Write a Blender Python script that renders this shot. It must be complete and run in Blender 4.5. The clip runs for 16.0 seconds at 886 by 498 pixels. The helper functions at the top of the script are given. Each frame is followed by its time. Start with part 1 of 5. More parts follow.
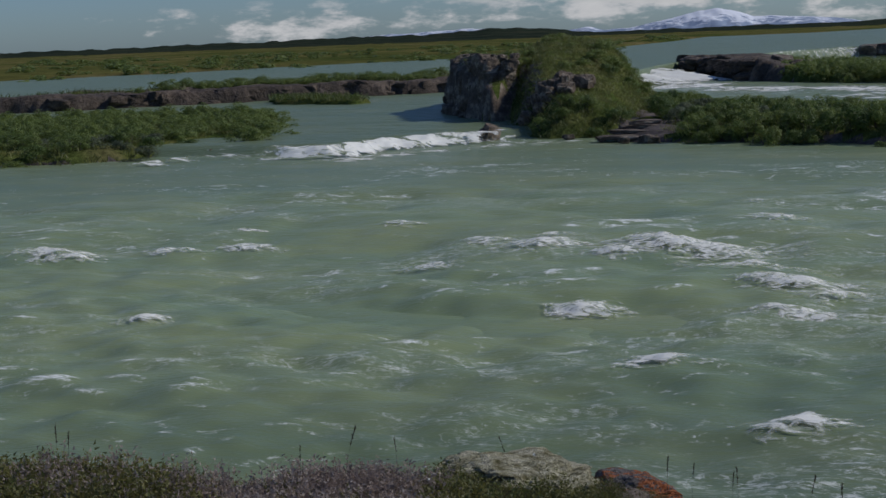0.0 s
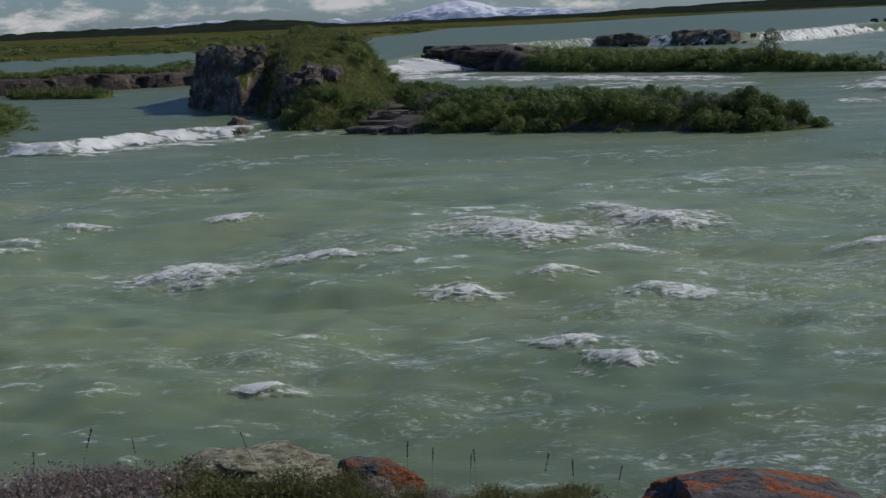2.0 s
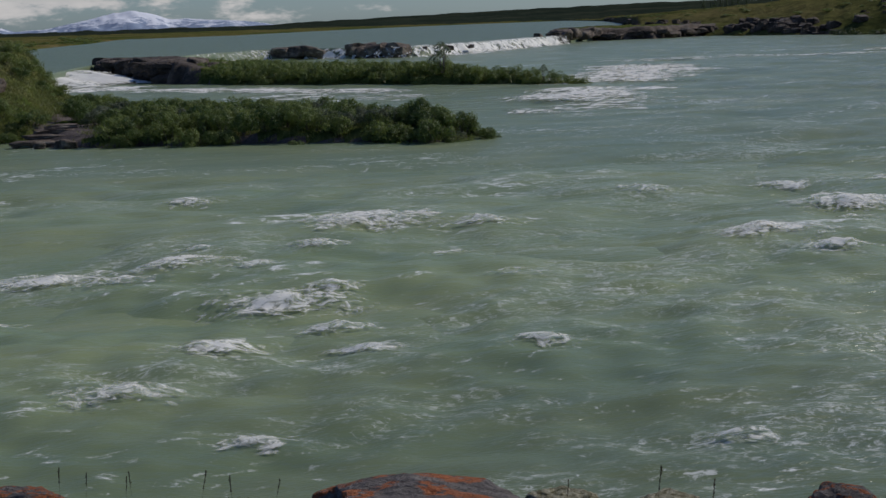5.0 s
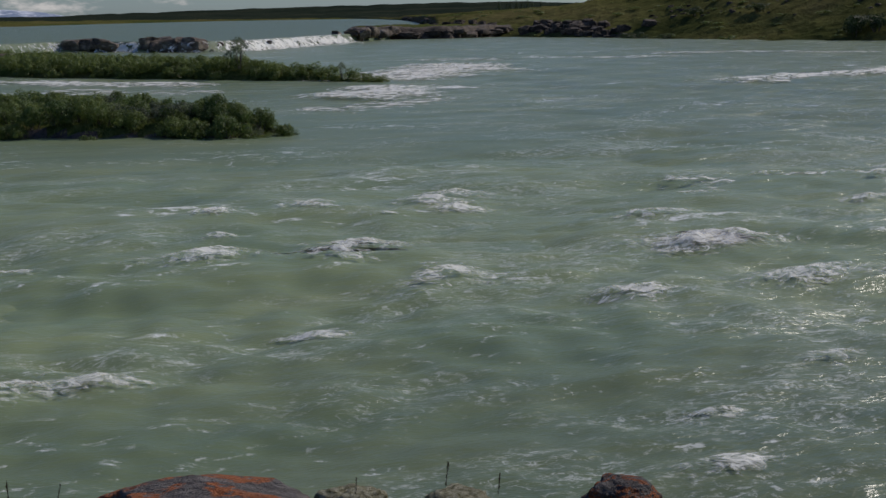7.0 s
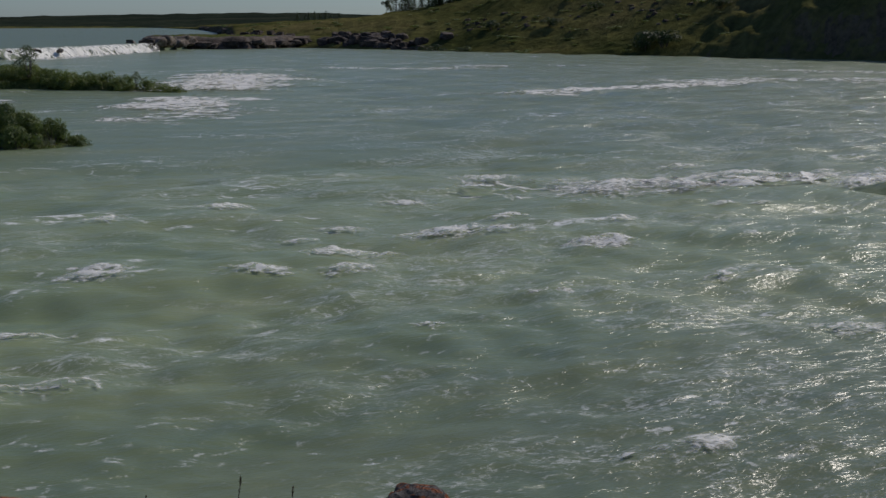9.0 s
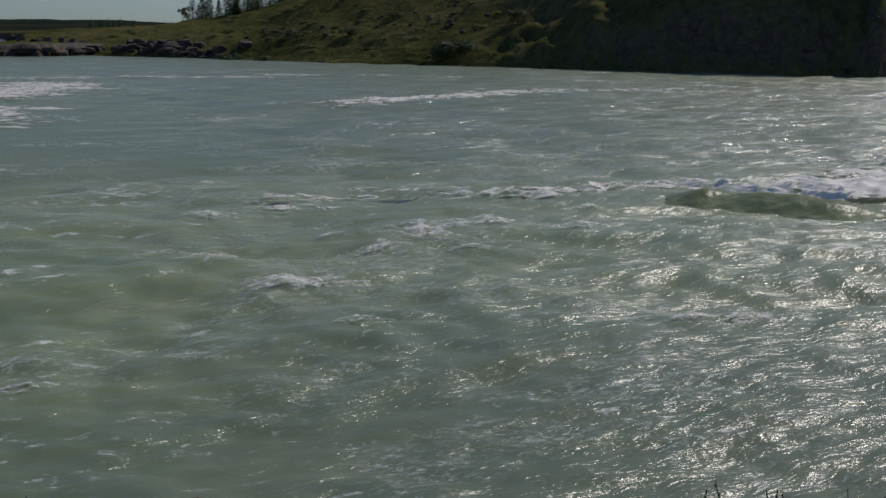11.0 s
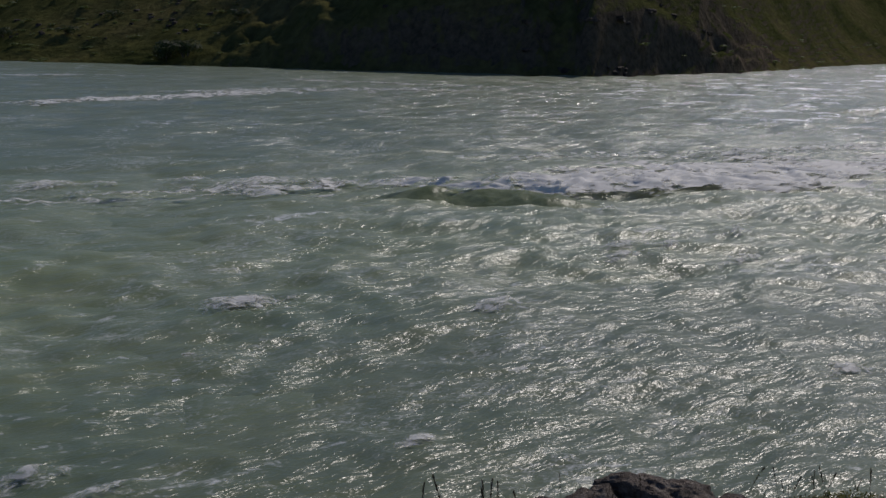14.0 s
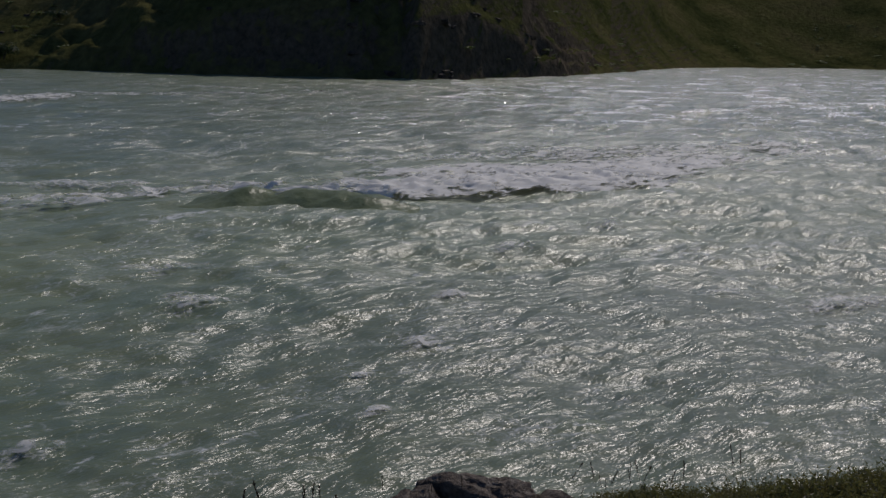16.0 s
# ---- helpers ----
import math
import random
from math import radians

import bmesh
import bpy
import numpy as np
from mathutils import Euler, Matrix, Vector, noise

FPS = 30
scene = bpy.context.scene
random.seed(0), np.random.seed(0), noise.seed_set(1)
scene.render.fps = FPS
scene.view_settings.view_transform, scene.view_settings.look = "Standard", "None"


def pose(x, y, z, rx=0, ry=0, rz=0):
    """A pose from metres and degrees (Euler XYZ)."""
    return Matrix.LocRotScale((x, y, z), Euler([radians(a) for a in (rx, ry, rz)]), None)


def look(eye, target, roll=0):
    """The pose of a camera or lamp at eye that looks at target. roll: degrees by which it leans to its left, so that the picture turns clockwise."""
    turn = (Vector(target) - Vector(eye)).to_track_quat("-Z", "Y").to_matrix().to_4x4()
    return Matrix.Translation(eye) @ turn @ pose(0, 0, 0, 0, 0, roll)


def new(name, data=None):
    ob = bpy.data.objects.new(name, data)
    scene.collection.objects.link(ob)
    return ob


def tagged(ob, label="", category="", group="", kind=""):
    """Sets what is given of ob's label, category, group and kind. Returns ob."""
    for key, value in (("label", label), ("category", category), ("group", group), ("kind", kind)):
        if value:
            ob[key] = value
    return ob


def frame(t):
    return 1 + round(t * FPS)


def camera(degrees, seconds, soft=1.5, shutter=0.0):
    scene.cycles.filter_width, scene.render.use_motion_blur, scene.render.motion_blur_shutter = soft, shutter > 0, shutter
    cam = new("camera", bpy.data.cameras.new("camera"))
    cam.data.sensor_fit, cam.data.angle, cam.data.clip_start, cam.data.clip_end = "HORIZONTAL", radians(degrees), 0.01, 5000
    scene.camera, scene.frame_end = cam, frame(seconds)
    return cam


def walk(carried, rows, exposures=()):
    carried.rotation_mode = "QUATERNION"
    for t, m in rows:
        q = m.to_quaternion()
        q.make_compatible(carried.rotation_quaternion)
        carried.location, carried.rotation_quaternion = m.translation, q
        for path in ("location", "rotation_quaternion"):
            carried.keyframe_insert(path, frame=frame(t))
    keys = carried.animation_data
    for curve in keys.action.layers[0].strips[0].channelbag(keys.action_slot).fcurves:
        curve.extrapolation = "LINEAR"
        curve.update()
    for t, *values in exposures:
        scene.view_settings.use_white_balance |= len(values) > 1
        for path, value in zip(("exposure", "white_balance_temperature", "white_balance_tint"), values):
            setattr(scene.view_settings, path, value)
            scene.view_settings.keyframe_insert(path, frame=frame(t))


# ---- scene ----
cam = camera(34.9, 16.0)
# seconds, eye x, eye y, tilt, roll, heading; a hand-held turn to the right on a bank five metres above the river
PATH = [
    (0.0, -0.100, 0.000, 81.44, 2.20, 14.05),
    (0.5, -0.083, -0.001, 81.55, 1.98, 11.43),
    (1.0, -0.067, -0.001, 81.35, 2.05, 9.06),
    (1.5, -0.050, -0.002, 80.93, 2.30, 6.28),
    (2.0, -0.033, -0.003, 80.71, 2.34, 3.93),
    (2.5, -0.017, -0.003, 80.98, 2.36, 1.58),
    (3.0, 0.000, -0.004, 81.02, 2.12, -0.33),
    (3.5, 0.015, -0.004, 81.07, 1.76, -2.59),
    (4.0, 0.030, -0.005, 81.12, 1.90, -4.51),
    (4.5, 0.045, -0.006, 80.96, 1.93, -6.78),
    (5.0, 0.060, -0.006, 80.74, 1.78, -9.09),
    (7.5, 0.102, -0.009, 80.58, 0.20, -18.97),
    (8.0, 0.110, -0.010, 80.71, -0.00, -20.82),
    (8.5, 0.116, -0.014, 80.81, -0.08, -23.01),
    (9.0, 0.122, -0.018, 80.93, -0.30, -25.23),
    (9.5, 0.129, -0.021, 81.10, -0.42, -27.50),
    (12.0, 0.160, -0.040, 81.41, -1.04, -37.00),
    (12.5, 0.166, -0.046, 81.40, -1.03, -38.97),
    (13.0, 0.172, -0.052, 81.42, -0.87, -40.73),
    (13.5, 0.179, -0.059, 81.47, -0.99, -42.59),
    (14.0, 0.185, -0.065, 81.55, -1.06, -44.30),
    (14.5, 0.191, -0.071, 81.65, -1.09, -46.30),
    (15.0, 0.198, -0.077, 81.69, -1.08, -47.87),
    (15.5, 0.204, -0.084, 81.77, -1.12, -49.66),
    (16.0, 0.210, -0.090, 81.82, -1.23, -51.28),
]
walk(cam, [(t, pose(x, y, 5.0, rx, ry, rz)) for t, x, y, rx, ry, rz in PATH],
     exposures=[(0.0, -0.36, 6550, 10), (5.0, -0.36, 6850, 11), (9.5, -0.50, 7000, 13), (12.0, -0.66, 6950, 14), (16.0, -1.18, 6850, 15)])

# ---- light ----
SUN_AZ, SUN_EL = 69.0, 38.0
sx, sy, sz = (math.sin(radians(SUN_AZ)) * math.cos(radians(SUN_EL)), math.cos(radians(SUN_AZ)) * math.cos(radians(SUN_EL)), math.sin(radians(SUN_EL)))
sun = new("sun", bpy.data.lights.new("sun", "SUN"))
sun.data.energy, sun.data.angle, sun.data.color = 3.2, radians(0.6), (1.0, 0.972, 0.935)
sun.matrix_world = look((sx * 100, sy * 100, sz * 100), (0, 0, 0))


def make_world():
    w = bpy.data.worlds.new("sky")
    scene.world = w
    w.use_nodes = True
    nt = w.node_tree
    nt.nodes.clear()
    N = nt.nodes.new
    out, bg = N("ShaderNodeOutputWorld"), N("ShaderNodeBackground")
    sky = N("ShaderNodeTexSky")
    sky.sky_type, sky.sun_disc = "NISHITA", False
    sky.sun_elevation, sky.sun_rotation = radians(SUN_EL), radians(SUN_AZ)
    sky.air_density, sky.dust_density, sky.ozone_density = 1.0, 0.4, 2.0
    tc, sep = N("ShaderNodeTexCoord"), N("ShaderNodeSeparateXYZ")
    nt.links.new(tc.outputs["Generated"], sep.inputs[0])
    # low banks of cumulus and thin streaks, flattened towards the horizon
    mp = N("ShaderNodeMapping")
    mp.inputs["Scale"].default_value = (1, 1, 3.0)
    nt.links.new(tc.outputs["Generated"], mp.inputs[0])
    n1 = N("ShaderNodeTexNoise")
    n1.inputs["Scale"].default_value, n1.inputs["Detail"].default_value, n1.inputs["Roughness"].default_value = 24, 9, 0.62
    nt.links.new(mp.outputs[0], n1.inputs["Vector"])
    n2 = N("ShaderNodeTexNoise")
    n2.inputs["Scale"].default_value, n2.inputs["Detail"].default_value = 6.5, 3
    nt.links.new(mp.outputs[0], n2.inputs["Vector"])
    add = N("ShaderNodeMath")
    add.operation = "ADD"
    nt.links.new(n1.outputs["Fac"], add.inputs[0])
    nt.links.new(n2.outputs["Fac"], add.inputs[1])
    r = N("ShaderNodeMapRange")
    r.inputs["From Min"].default_value, r.inputs["From Max"].default_value = 1.05, 1.24
    r.interpolation_type = "SMOOTHSTEP"
    nt.links.new(add.outputs[0], r.inputs["Value"])
    fade = N("ShaderNodeMapRange")
    fade.inputs["From Min"].default_value, fade.inputs["From Max"].default_value = 0.019, 0.031
    fade.inputs["To Min"].default_value, fade.inputs["To Max"].default_value = 1.0, 0.16
    nt.links.new(sep.outputs["Z"], fade.inputs["Value"])
    mul = N("ShaderNodeMath")
    mul.operation = "MULTIPLY"
    nt.links.new(r.outputs[0], mul.inputs[0])
    nt.links.new(fade.outputs[0], mul.inputs[1])
    shade = N("ShaderNodeMixRGB")
    shade.inputs[1].default_value, shade.inputs[2].default_value = (3.4, 3.9, 4.6, 1), (9.6, 9.6, 9.7, 1)
    nt.links.new(n1.outputs["Fac"], shade.inputs[0])
    cool = N("ShaderNodeMixRGB")
    cool.blend_type, cool.inputs[0].default_value, cool.inputs[2].default_value = "MULTIPLY", 1.0, (0.48, 0.68, 1.05, 1)
    nt.links.new(sky.outputs[0], cool.inputs[1])
    mix = N("ShaderNodeMixRGB")
    nt.links.new(mul.outputs[0], mix.inputs[0])
    nt.links.new(cool.outputs[0], mix.inputs[1])
    nt.links.new(shade.outputs[0], mix.inputs[2])
    nt.links.new(mix.outputs[0], bg.inputs["Color"])
    bg.inputs["Strength"].default_value = 0.085
    nt.links.new(bg.outputs[0], out.inputs["Surface"])


make_world()


# ---- materials ----
def material(name, build, rough=0.8, spec=0.5):
    m = bpy.data.materials.new(name)
    m.use_nodes = True
    nt = m.node_tree
    b = nt.nodes["Principled BSDF"]
    b.inputs["Roughness"].default_value = rough
    b.inputs["Specular IOR Level"].default_value = spec
    build(nt, b)
    return m


def coords(nt, scale=(1, 1, 1), space="Object"):
    tc, mp = nt.nodes.new("ShaderNodeTexCoord"), nt.nodes.new("ShaderNodeMapping")
    mp.inputs["Scale"].default_value = scale
    nt.links.new(tc.outputs[space], mp.inputs[0])
    return mp.outputs[0]


def noise_tex(nt, vec, scale, detail=5, rough=0.55, distort=0.0):
    n = nt.nodes.new("ShaderNodeTexNoise")
    n.inputs["Scale"].default_value, n.inputs["Detail"].default_value = scale, detail
    n.inputs["Roughness"].default_value, n.inputs["Distortion"].default_value = rough, distort
    nt.links.new(vec, n.inputs["Vector"])
    return n.outputs["Fac"]


def ramp(nt, fac, stops):
    r = nt.nodes.new("ShaderNodeValToRGB")
    e = r.color_ramp.elements
    while len(e) < len(stops):
        e.new(0.5)
    for k, (p, c) in zip(e, stops):
        k.position, k.color = p, (*c, 1) if len(c) == 3 else c
    nt.links.new(fac, r.inputs[0])
    return r.outputs[0]


def rng(nt, fac, a, b, lo=0.0, hi=1.0):
    r = nt.nodes.new("ShaderNodeMapRange")
    r.interpolation_type = "SMOOTHSTEP"
    for k, v in (("From Min", a), ("From Max", b), ("To Min", lo), ("To Max", hi)):
        r.inputs[k].default_value = v
    nt.links.new(fac, r.inputs["Value"])
    return r.outputs[0]


def maths(nt, op, a, b):
    m = nt.nodes.new("ShaderNodeMath")
    m.operation = op
    for i, v in enumerate((a, b)):
        if isinstance(v, (int, float)):
            m.inputs[i].default_value = v
        else:
            nt.links.new(v, m.inputs[i])
    return m.outputs[0]


def mixc(nt, fac, a, b, kind="MIX"):
    m = nt.nodes.new("ShaderNodeMixRGB")
    m.blend_type = kind
    for i, v in enumerate((fac, a, b)):
        if isinstance(v, (int, float)):
            m.inputs[i].default_value = v
        elif isinstance(v, tuple):
            m.inputs[i].default_value = (*v, 1)
        else:
            nt.links.new(v, m.inputs[i])
    return m.outputs[0]


def bump(nt, b, height, strength, dist, socket="Normal"):
    n = nt.nodes.new("ShaderNodeBump")
    n.inputs["Strength"].default_value, n.inputs["Distance"].default_value = strength, dist
    nt.links.new(height, n.inputs["Height"])
    nt.links.new(n.outputs[0], b.inputs[socket])


def speckled(a, bcol, c, scale, fine, strength=0.5, dist=0.05):
    """Two scales of tint and a fine relief."""
    def build(nt, b):
        v = coords(nt)
        big, small = noise_tex(nt, v, scale, 4), noise_tex(nt, v, fine, 6, 0.65)
        base = ramp(nt, big, [(0.36, a), (0.52, bcol), (0.66, c)])
        nt.links.new(mixc(nt, 0.75, base, ramp(nt, small, [(0.3, (0.35, 0.35, 0.35)), (0.7, (1.5, 1.5, 1.5))]), "MULTIPLY"), b.inputs["Base Color"])
        bump(nt, b, small, strength, dist)
    return build


def water_build(foam_lo, foam_hi, relief, dist, film=0.48):
    """Milky glacial water under a rippled clear film, with foam on the crests, flecks and drifting lace."""
    def build(nt, b):
        v = coords(nt)
        tint = noise_tex(nt, coords(nt, (0.5, 1, 1)), 0.28, 5, 0.55, 0.6)
        col = ramp(nt, tint, [(0.32, (0.150, 0.206, 0.116)), (0.52, (0.172, 0.220, 0.118)), (0.70, (0.200, 0.240, 0.122))])
        streak = noise_tex(nt, coords(nt, (0.6, 1.1, 1)), 2.1, 9, 0.70, 1.3)
        patch = noise_tex(nt, coords(nt, (0.6, 1, 1)), 0.19, 3, 0.5, 0.4)
        lace = noise_tex(nt, v, 13.0, 5, 0.7, 0.8)
        m = maths(nt, "ADD", maths(nt, "ADD", streak, maths(nt, "MULTIPLY", patch, 0.55)), maths(nt, "MULTIPLY", lace, 0.30))
        crest = nt.nodes.new("ShaderNodeAttribute")
        crest.attribute_name = "edge"
        froth = nt.nodes.new("ShaderNodeAttribute")
        froth.attribute_name = "froth"
        solid = rng(nt, maths(nt, "ADD", m, crest.outputs["Fac"]), foam_lo + 0.04, foam_hi + 0.02)
        where = rng(nt, maths(nt, "ADD", noise_tex(nt, coords(nt, (0.6, 1, 1)), 0.30, 5, 0.6, 0.7), maths(nt, "ADD", froth.outputs["Fac"], maths(nt, "MULTIPLY", lace, 0.25))), foam_lo - 0.31, foam_lo - 0.17)
        broken = rng(nt, noise_tex(nt, v, 5.0, 6, 0.72, 0.5), 0.44, 0.60)
        webs = 0.0
        for scale, thick, gain in ((0.9, 0.022, 0.62), (2.3, 0.030, 0.50)):
            web = noise_tex(nt, coords(nt, (0.7, 1.1, 1)), scale, 7, 0.64, 1.8)
            line = rng(nt, maths(nt, "ABSOLUTE", maths(nt, "SUBTRACT", web, 0.5), 0.0), 0.002, thick, gain, 0.0)
            webs = maths(nt, "MAXIMUM", webs, line)
        webs = maths(nt, "MULTIPLY", maths(nt, "MULTIPLY", webs, broken), where)
        speck = noise_tex(nt, coords(nt, (0.55, 1.2, 1)), 4.6, 7, 0.72, 0.8)
        fleck = rng(nt, maths(nt, "ADD", speck, maths(nt, "ADD", maths(nt, "MULTIPLY", froth.outputs["Fac"], 0.5), maths(nt, "MULTIPLY", where, 0.06))), 0.652, 0.735, 0.0, 0.66)
        fac = maths(nt, "MAXIMUM", maths(nt, "MAXIMUM", solid, fleck), webs)
        # light through the crests painted in: higher water mixes towards pale green
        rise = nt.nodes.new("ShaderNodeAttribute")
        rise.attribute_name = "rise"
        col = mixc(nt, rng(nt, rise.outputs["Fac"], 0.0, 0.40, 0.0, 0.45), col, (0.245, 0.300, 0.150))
        # paler away from the eye: painted-in sky reflection, and air in the rough current
        air_sheen = nt.nodes.new("ShaderNodeAttribute")
        air_sheen.attribute_name = "air_sheen"
        col = mixc(nt, 1.0, col, ramp(nt, air_sheen.outputs["Fac"], [(0.0, (0.80, 0.81, 0.84)), (1.0, (1.22, 1.19, 1.16))]), "MULTIPLY")
        nt.links.new(mixc(nt, fac, col, (0.80, 0.82, 0.77)), b.inputs["Base Color"])
        b.inputs["Roughness"].default_value = 0.7
        flat = coords(nt, (0.45, 1, 1))
        # ripples from hand's breadth to several metres
        h = 0.0
        for scale, gain, detail in ((14.0, 0.17, 2), (6.0, 0.46, 3), (2.6, 0.85, 3), (1.1, 1.4, 2), (0.5, 2.6, 2), (0.22, 4.5, 2)):
            h = maths(nt, "ADD", h, maths(nt, "MULTIPLY", noise_tex(nt, flat, scale, detail, 0.55, 0.4), gain))
        # longer waves on the open reach
        reach = nt.nodes.new("ShaderNodeAttribute")
        reach.attribute_name = "reach"
        swell = maths(nt, "ADD", maths(nt, "MULTIPLY", noise_tex(nt, flat, 0.27, 3, 0.6, 0.5), 9.0), maths(nt, "MULTIPLY", noise_tex(nt, flat, 0.6, 2, 0.5, 0.5), 4.0))
        h = maths(nt, "ADD", h, maths(nt, "MULTIPLY", swell, reach.outputs["Fac"]))
        bump(nt, b, h, relief, dist, "Coat Normal")
        b.inputs["Specular IOR Level"].default_value = 0.07
        b.inputs["Coat Weight"].default_value, b.inputs["Coat IOR"].default_value = film, 1.333
        nt.links.new(maths(nt, "SUBTRACT", rng(nt, fac, 0, 1, 0.28, 0.5), maths(nt, "MULTIPLY", reach.outputs["Fac"], 0.13)), b.inputs["Coat Roughness"])
    return build


M = {}
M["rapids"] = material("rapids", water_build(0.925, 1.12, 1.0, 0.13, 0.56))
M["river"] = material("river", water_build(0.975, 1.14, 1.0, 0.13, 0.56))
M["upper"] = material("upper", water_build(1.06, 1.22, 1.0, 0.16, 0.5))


def glow_through(nt, b, color, share, alpha=None):
    """Lets light pass through from behind, as thin water and foam do; alpha, where given, tears holes."""
    t = nt.nodes.new("ShaderNodeBsdfTranslucent")
    nt.links.new(color, t.inputs[0])
    mx = nt.nodes.new("ShaderNodeMixShader")
    mx.inputs[0].default_value = share
    nt.links.new(b.outputs[0], mx.inputs[1])
    nt.links.new(t.outputs[0], mx.inputs[2])
    if alpha is not None:
        clear, cut = nt.nodes.new("ShaderNodeBsdfTransparent"), nt.nodes.new("ShaderNodeMixShader")
        nt.links.new(alpha, cut.inputs[0])
        nt.links.new(clear.outputs[0], cut.inputs[1])
        nt.links.new(mx.outputs[0], cut.inputs[2])
        mx = cut
    nt.links.new(mx.outputs[0], nt.nodes["Material Output"].inputs["Surface"])


def foam_build(stretch, gain, low, soft=0.75):
    """White foam, solid at heart and torn into lace towards its edge."""
    def build(nt, b):
        oi = nt.nodes.new("ShaderNodeObjectInfo")
        at = nt.nodes.new("ShaderNodeAttribute")
        at.attribute_name = "edge"
        mp = nt.nodes.new("ShaderNodeVectorMath")
        mp.operation = "ADD"
        nt.links.new(coords(nt, stretch), mp.inputs[0])
        rnd = nt.nodes.new("ShaderNodeVectorMath")
        rnd.operation, rnd.inputs[0].default_value = "SCALE", (37, 19, 11)
        nt.links.new(oi.outputs["Random"], rnd.inputs["Scale"])
        nt.links.new(rnd.outputs[0], mp.inputs[1])
        n = noise_tex(nt, mp.outputs[0], 1.0, 8, 0.66, 0.9)
        fine = noise_tex(nt, mp.outputs[0], 5.0, 5, 0.7, 0.4)
        col = ramp(nt, fine, [(0.25, (0.80, 0.80, 0.73)), (0.45, (0.91, 0.90, 0.83)), (0.65, (0.94, 0.93, 0.86))])
        nt.links.new(col, b.inputs["Base Color"])
        bump(nt, b, fine, 0.2, 0.03)
        k = maths(nt, "ADD", at.outputs["Fac"], maths(nt, "MULTIPLY", maths(nt, "SUBTRACT", n, 0.5), gain))
        glow_through(nt, b, col, 0.14, rng(nt, k, low, low + soft, 0.0, 0.95))
    return build


M["foam"] = material("foam", foam_build((3.8, 5.4, 4.5), 6.5, -0.05, 1.5), 0.65, 0.3)
M["fall"] = material("fall", foam_build((1.2, 1.2, 0.3), 8.0, 0.45, 1.1), 0.65, 0.3)
M["spill"] = material("spill", foam_build((0.65, 1.7, 1.5), 10.0, 0.70, 1.2), 0.65, 0.3)
M["rock"] = material("rock", speckled((0.085, 0.062, 0.043), (0.145, 0.108, 0.077), (0.30, 0.25, 0.19), 1.6, 7.0, 1.0, 0.14), 0.85)
# dark brown basalt, darkened further: the shade on the point is painted in
M["shaded_far_rock"] = material("shaded_far_rock", speckled((0.045, 0.033, 0.023), (0.080, 0.058, 0.041), (0.14, 0.105, 0.076), 0.5, 2.5, 1.0, 0.3), 0.9)
M["turf"] = material("turf", speckled((0.060, 0.084, 0.022), (0.095, 0.108, 0.032), (0.130, 0.122, 0.048), 0.4, 3.2, 0.9, 0.15), 1.0, 0.0)
M["plain"] = material("plain", speckled((0.050, 0.070, 0.020), (0.110, 0.105, 0.034), (0.15, 0.125, 0.055), 0.02, 0.35, 0.8, 0.5), 1.0, 0.0)
M["soil"] = material("soil", speckled((0.060, 0.048, 0.042), (0.095, 0.078, 0.070), (0.12, 0.10, 0.09), 0.8, 6.0, 0.8, 0.05), 0.9, 0.2)


def bank_build(nt, b):
    # grassy slopes; bare dark basalt where the ground is steep
    v = coords(nt)
    g = nt.nodes.new("ShaderNodeNewGeometry")
    sep = nt.nodes.new("ShaderNodeSeparateXYZ")
    nt.links.new(g.outputs["True Normal"], sep.inputs[0])
    big, small = noise_tex(nt, v, 0.035, 5), noise_tex(nt, v, 0.55, 6, 0.65)
    grass = ramp(nt, big, [(0.36, (0.058, 0.066, 0.022)), (0.5, (0.105, 0.104, 0.036)), (0.66, (0.145, 0.125, 0.052))])
    grass = mixc(nt, 0.7, grass, ramp(nt, small, [(0.3, (0.4, 0.4, 0.4)), (0.7, (1.4, 1.4, 1.4))]), "MULTIPLY")
    stone = ramp(nt, noise_tex(nt, v, 0.8, 6, 0.7), [(0.3, (0.055, 0.044, 0.031)), (0.7, (0.170, 0.136, 0.096))])
    f = rng(nt, maths(nt, "ADD", sep.outputs["Z"], maths(nt, "MULTIPLY", small, 0.40)), 0.50, 0.78)
    nt.links.new(mixc(nt, f, stone, grass), b.inputs["Base Color"])
    bump(nt, b, small, 1.0, 0.6)


M["bank"] = material("bank", bank_build, 1.0, 0.0)
M["woods"] = material("woods", speckled((0.016, 0.024, 0.018), (0.026, 0.035, 0.024), (0.040, 0.046, 0.030), 0.01, 0.08, 0.8, 2.0), 1.0, 0.0)


def snow_build(nt, b):
    v = coords(nt, (1, 1, 1))
    sep = nt.nodes.new("ShaderNodeSeparateXYZ")
    nt.links.new(v, sep.inputs[0])
    n = maths(nt, "SUBTRACT", maths(nt, "MULTIPLY", noise_tex(nt, coords(nt, (1, 1, 1.6)), 0.022, 7, 0.72, 0.6), 2.2), 0.62)
    h = maths(nt, "ADD", maths(nt, "MULTIPLY", sep.outputs["Z"], 0.012), n)
    # distance haze is put into both tints: blue-grey streaks and dulled snow
    nt.links.new(mixc(nt, rng(nt, h, 0.62, 0.80), (0.24, 0.30, 0.40), (0.72, 0.75, 0.80)), b.inputs["Base Color"])


M["snow"] = material("snow", snow_build, 0.8, 0.2)


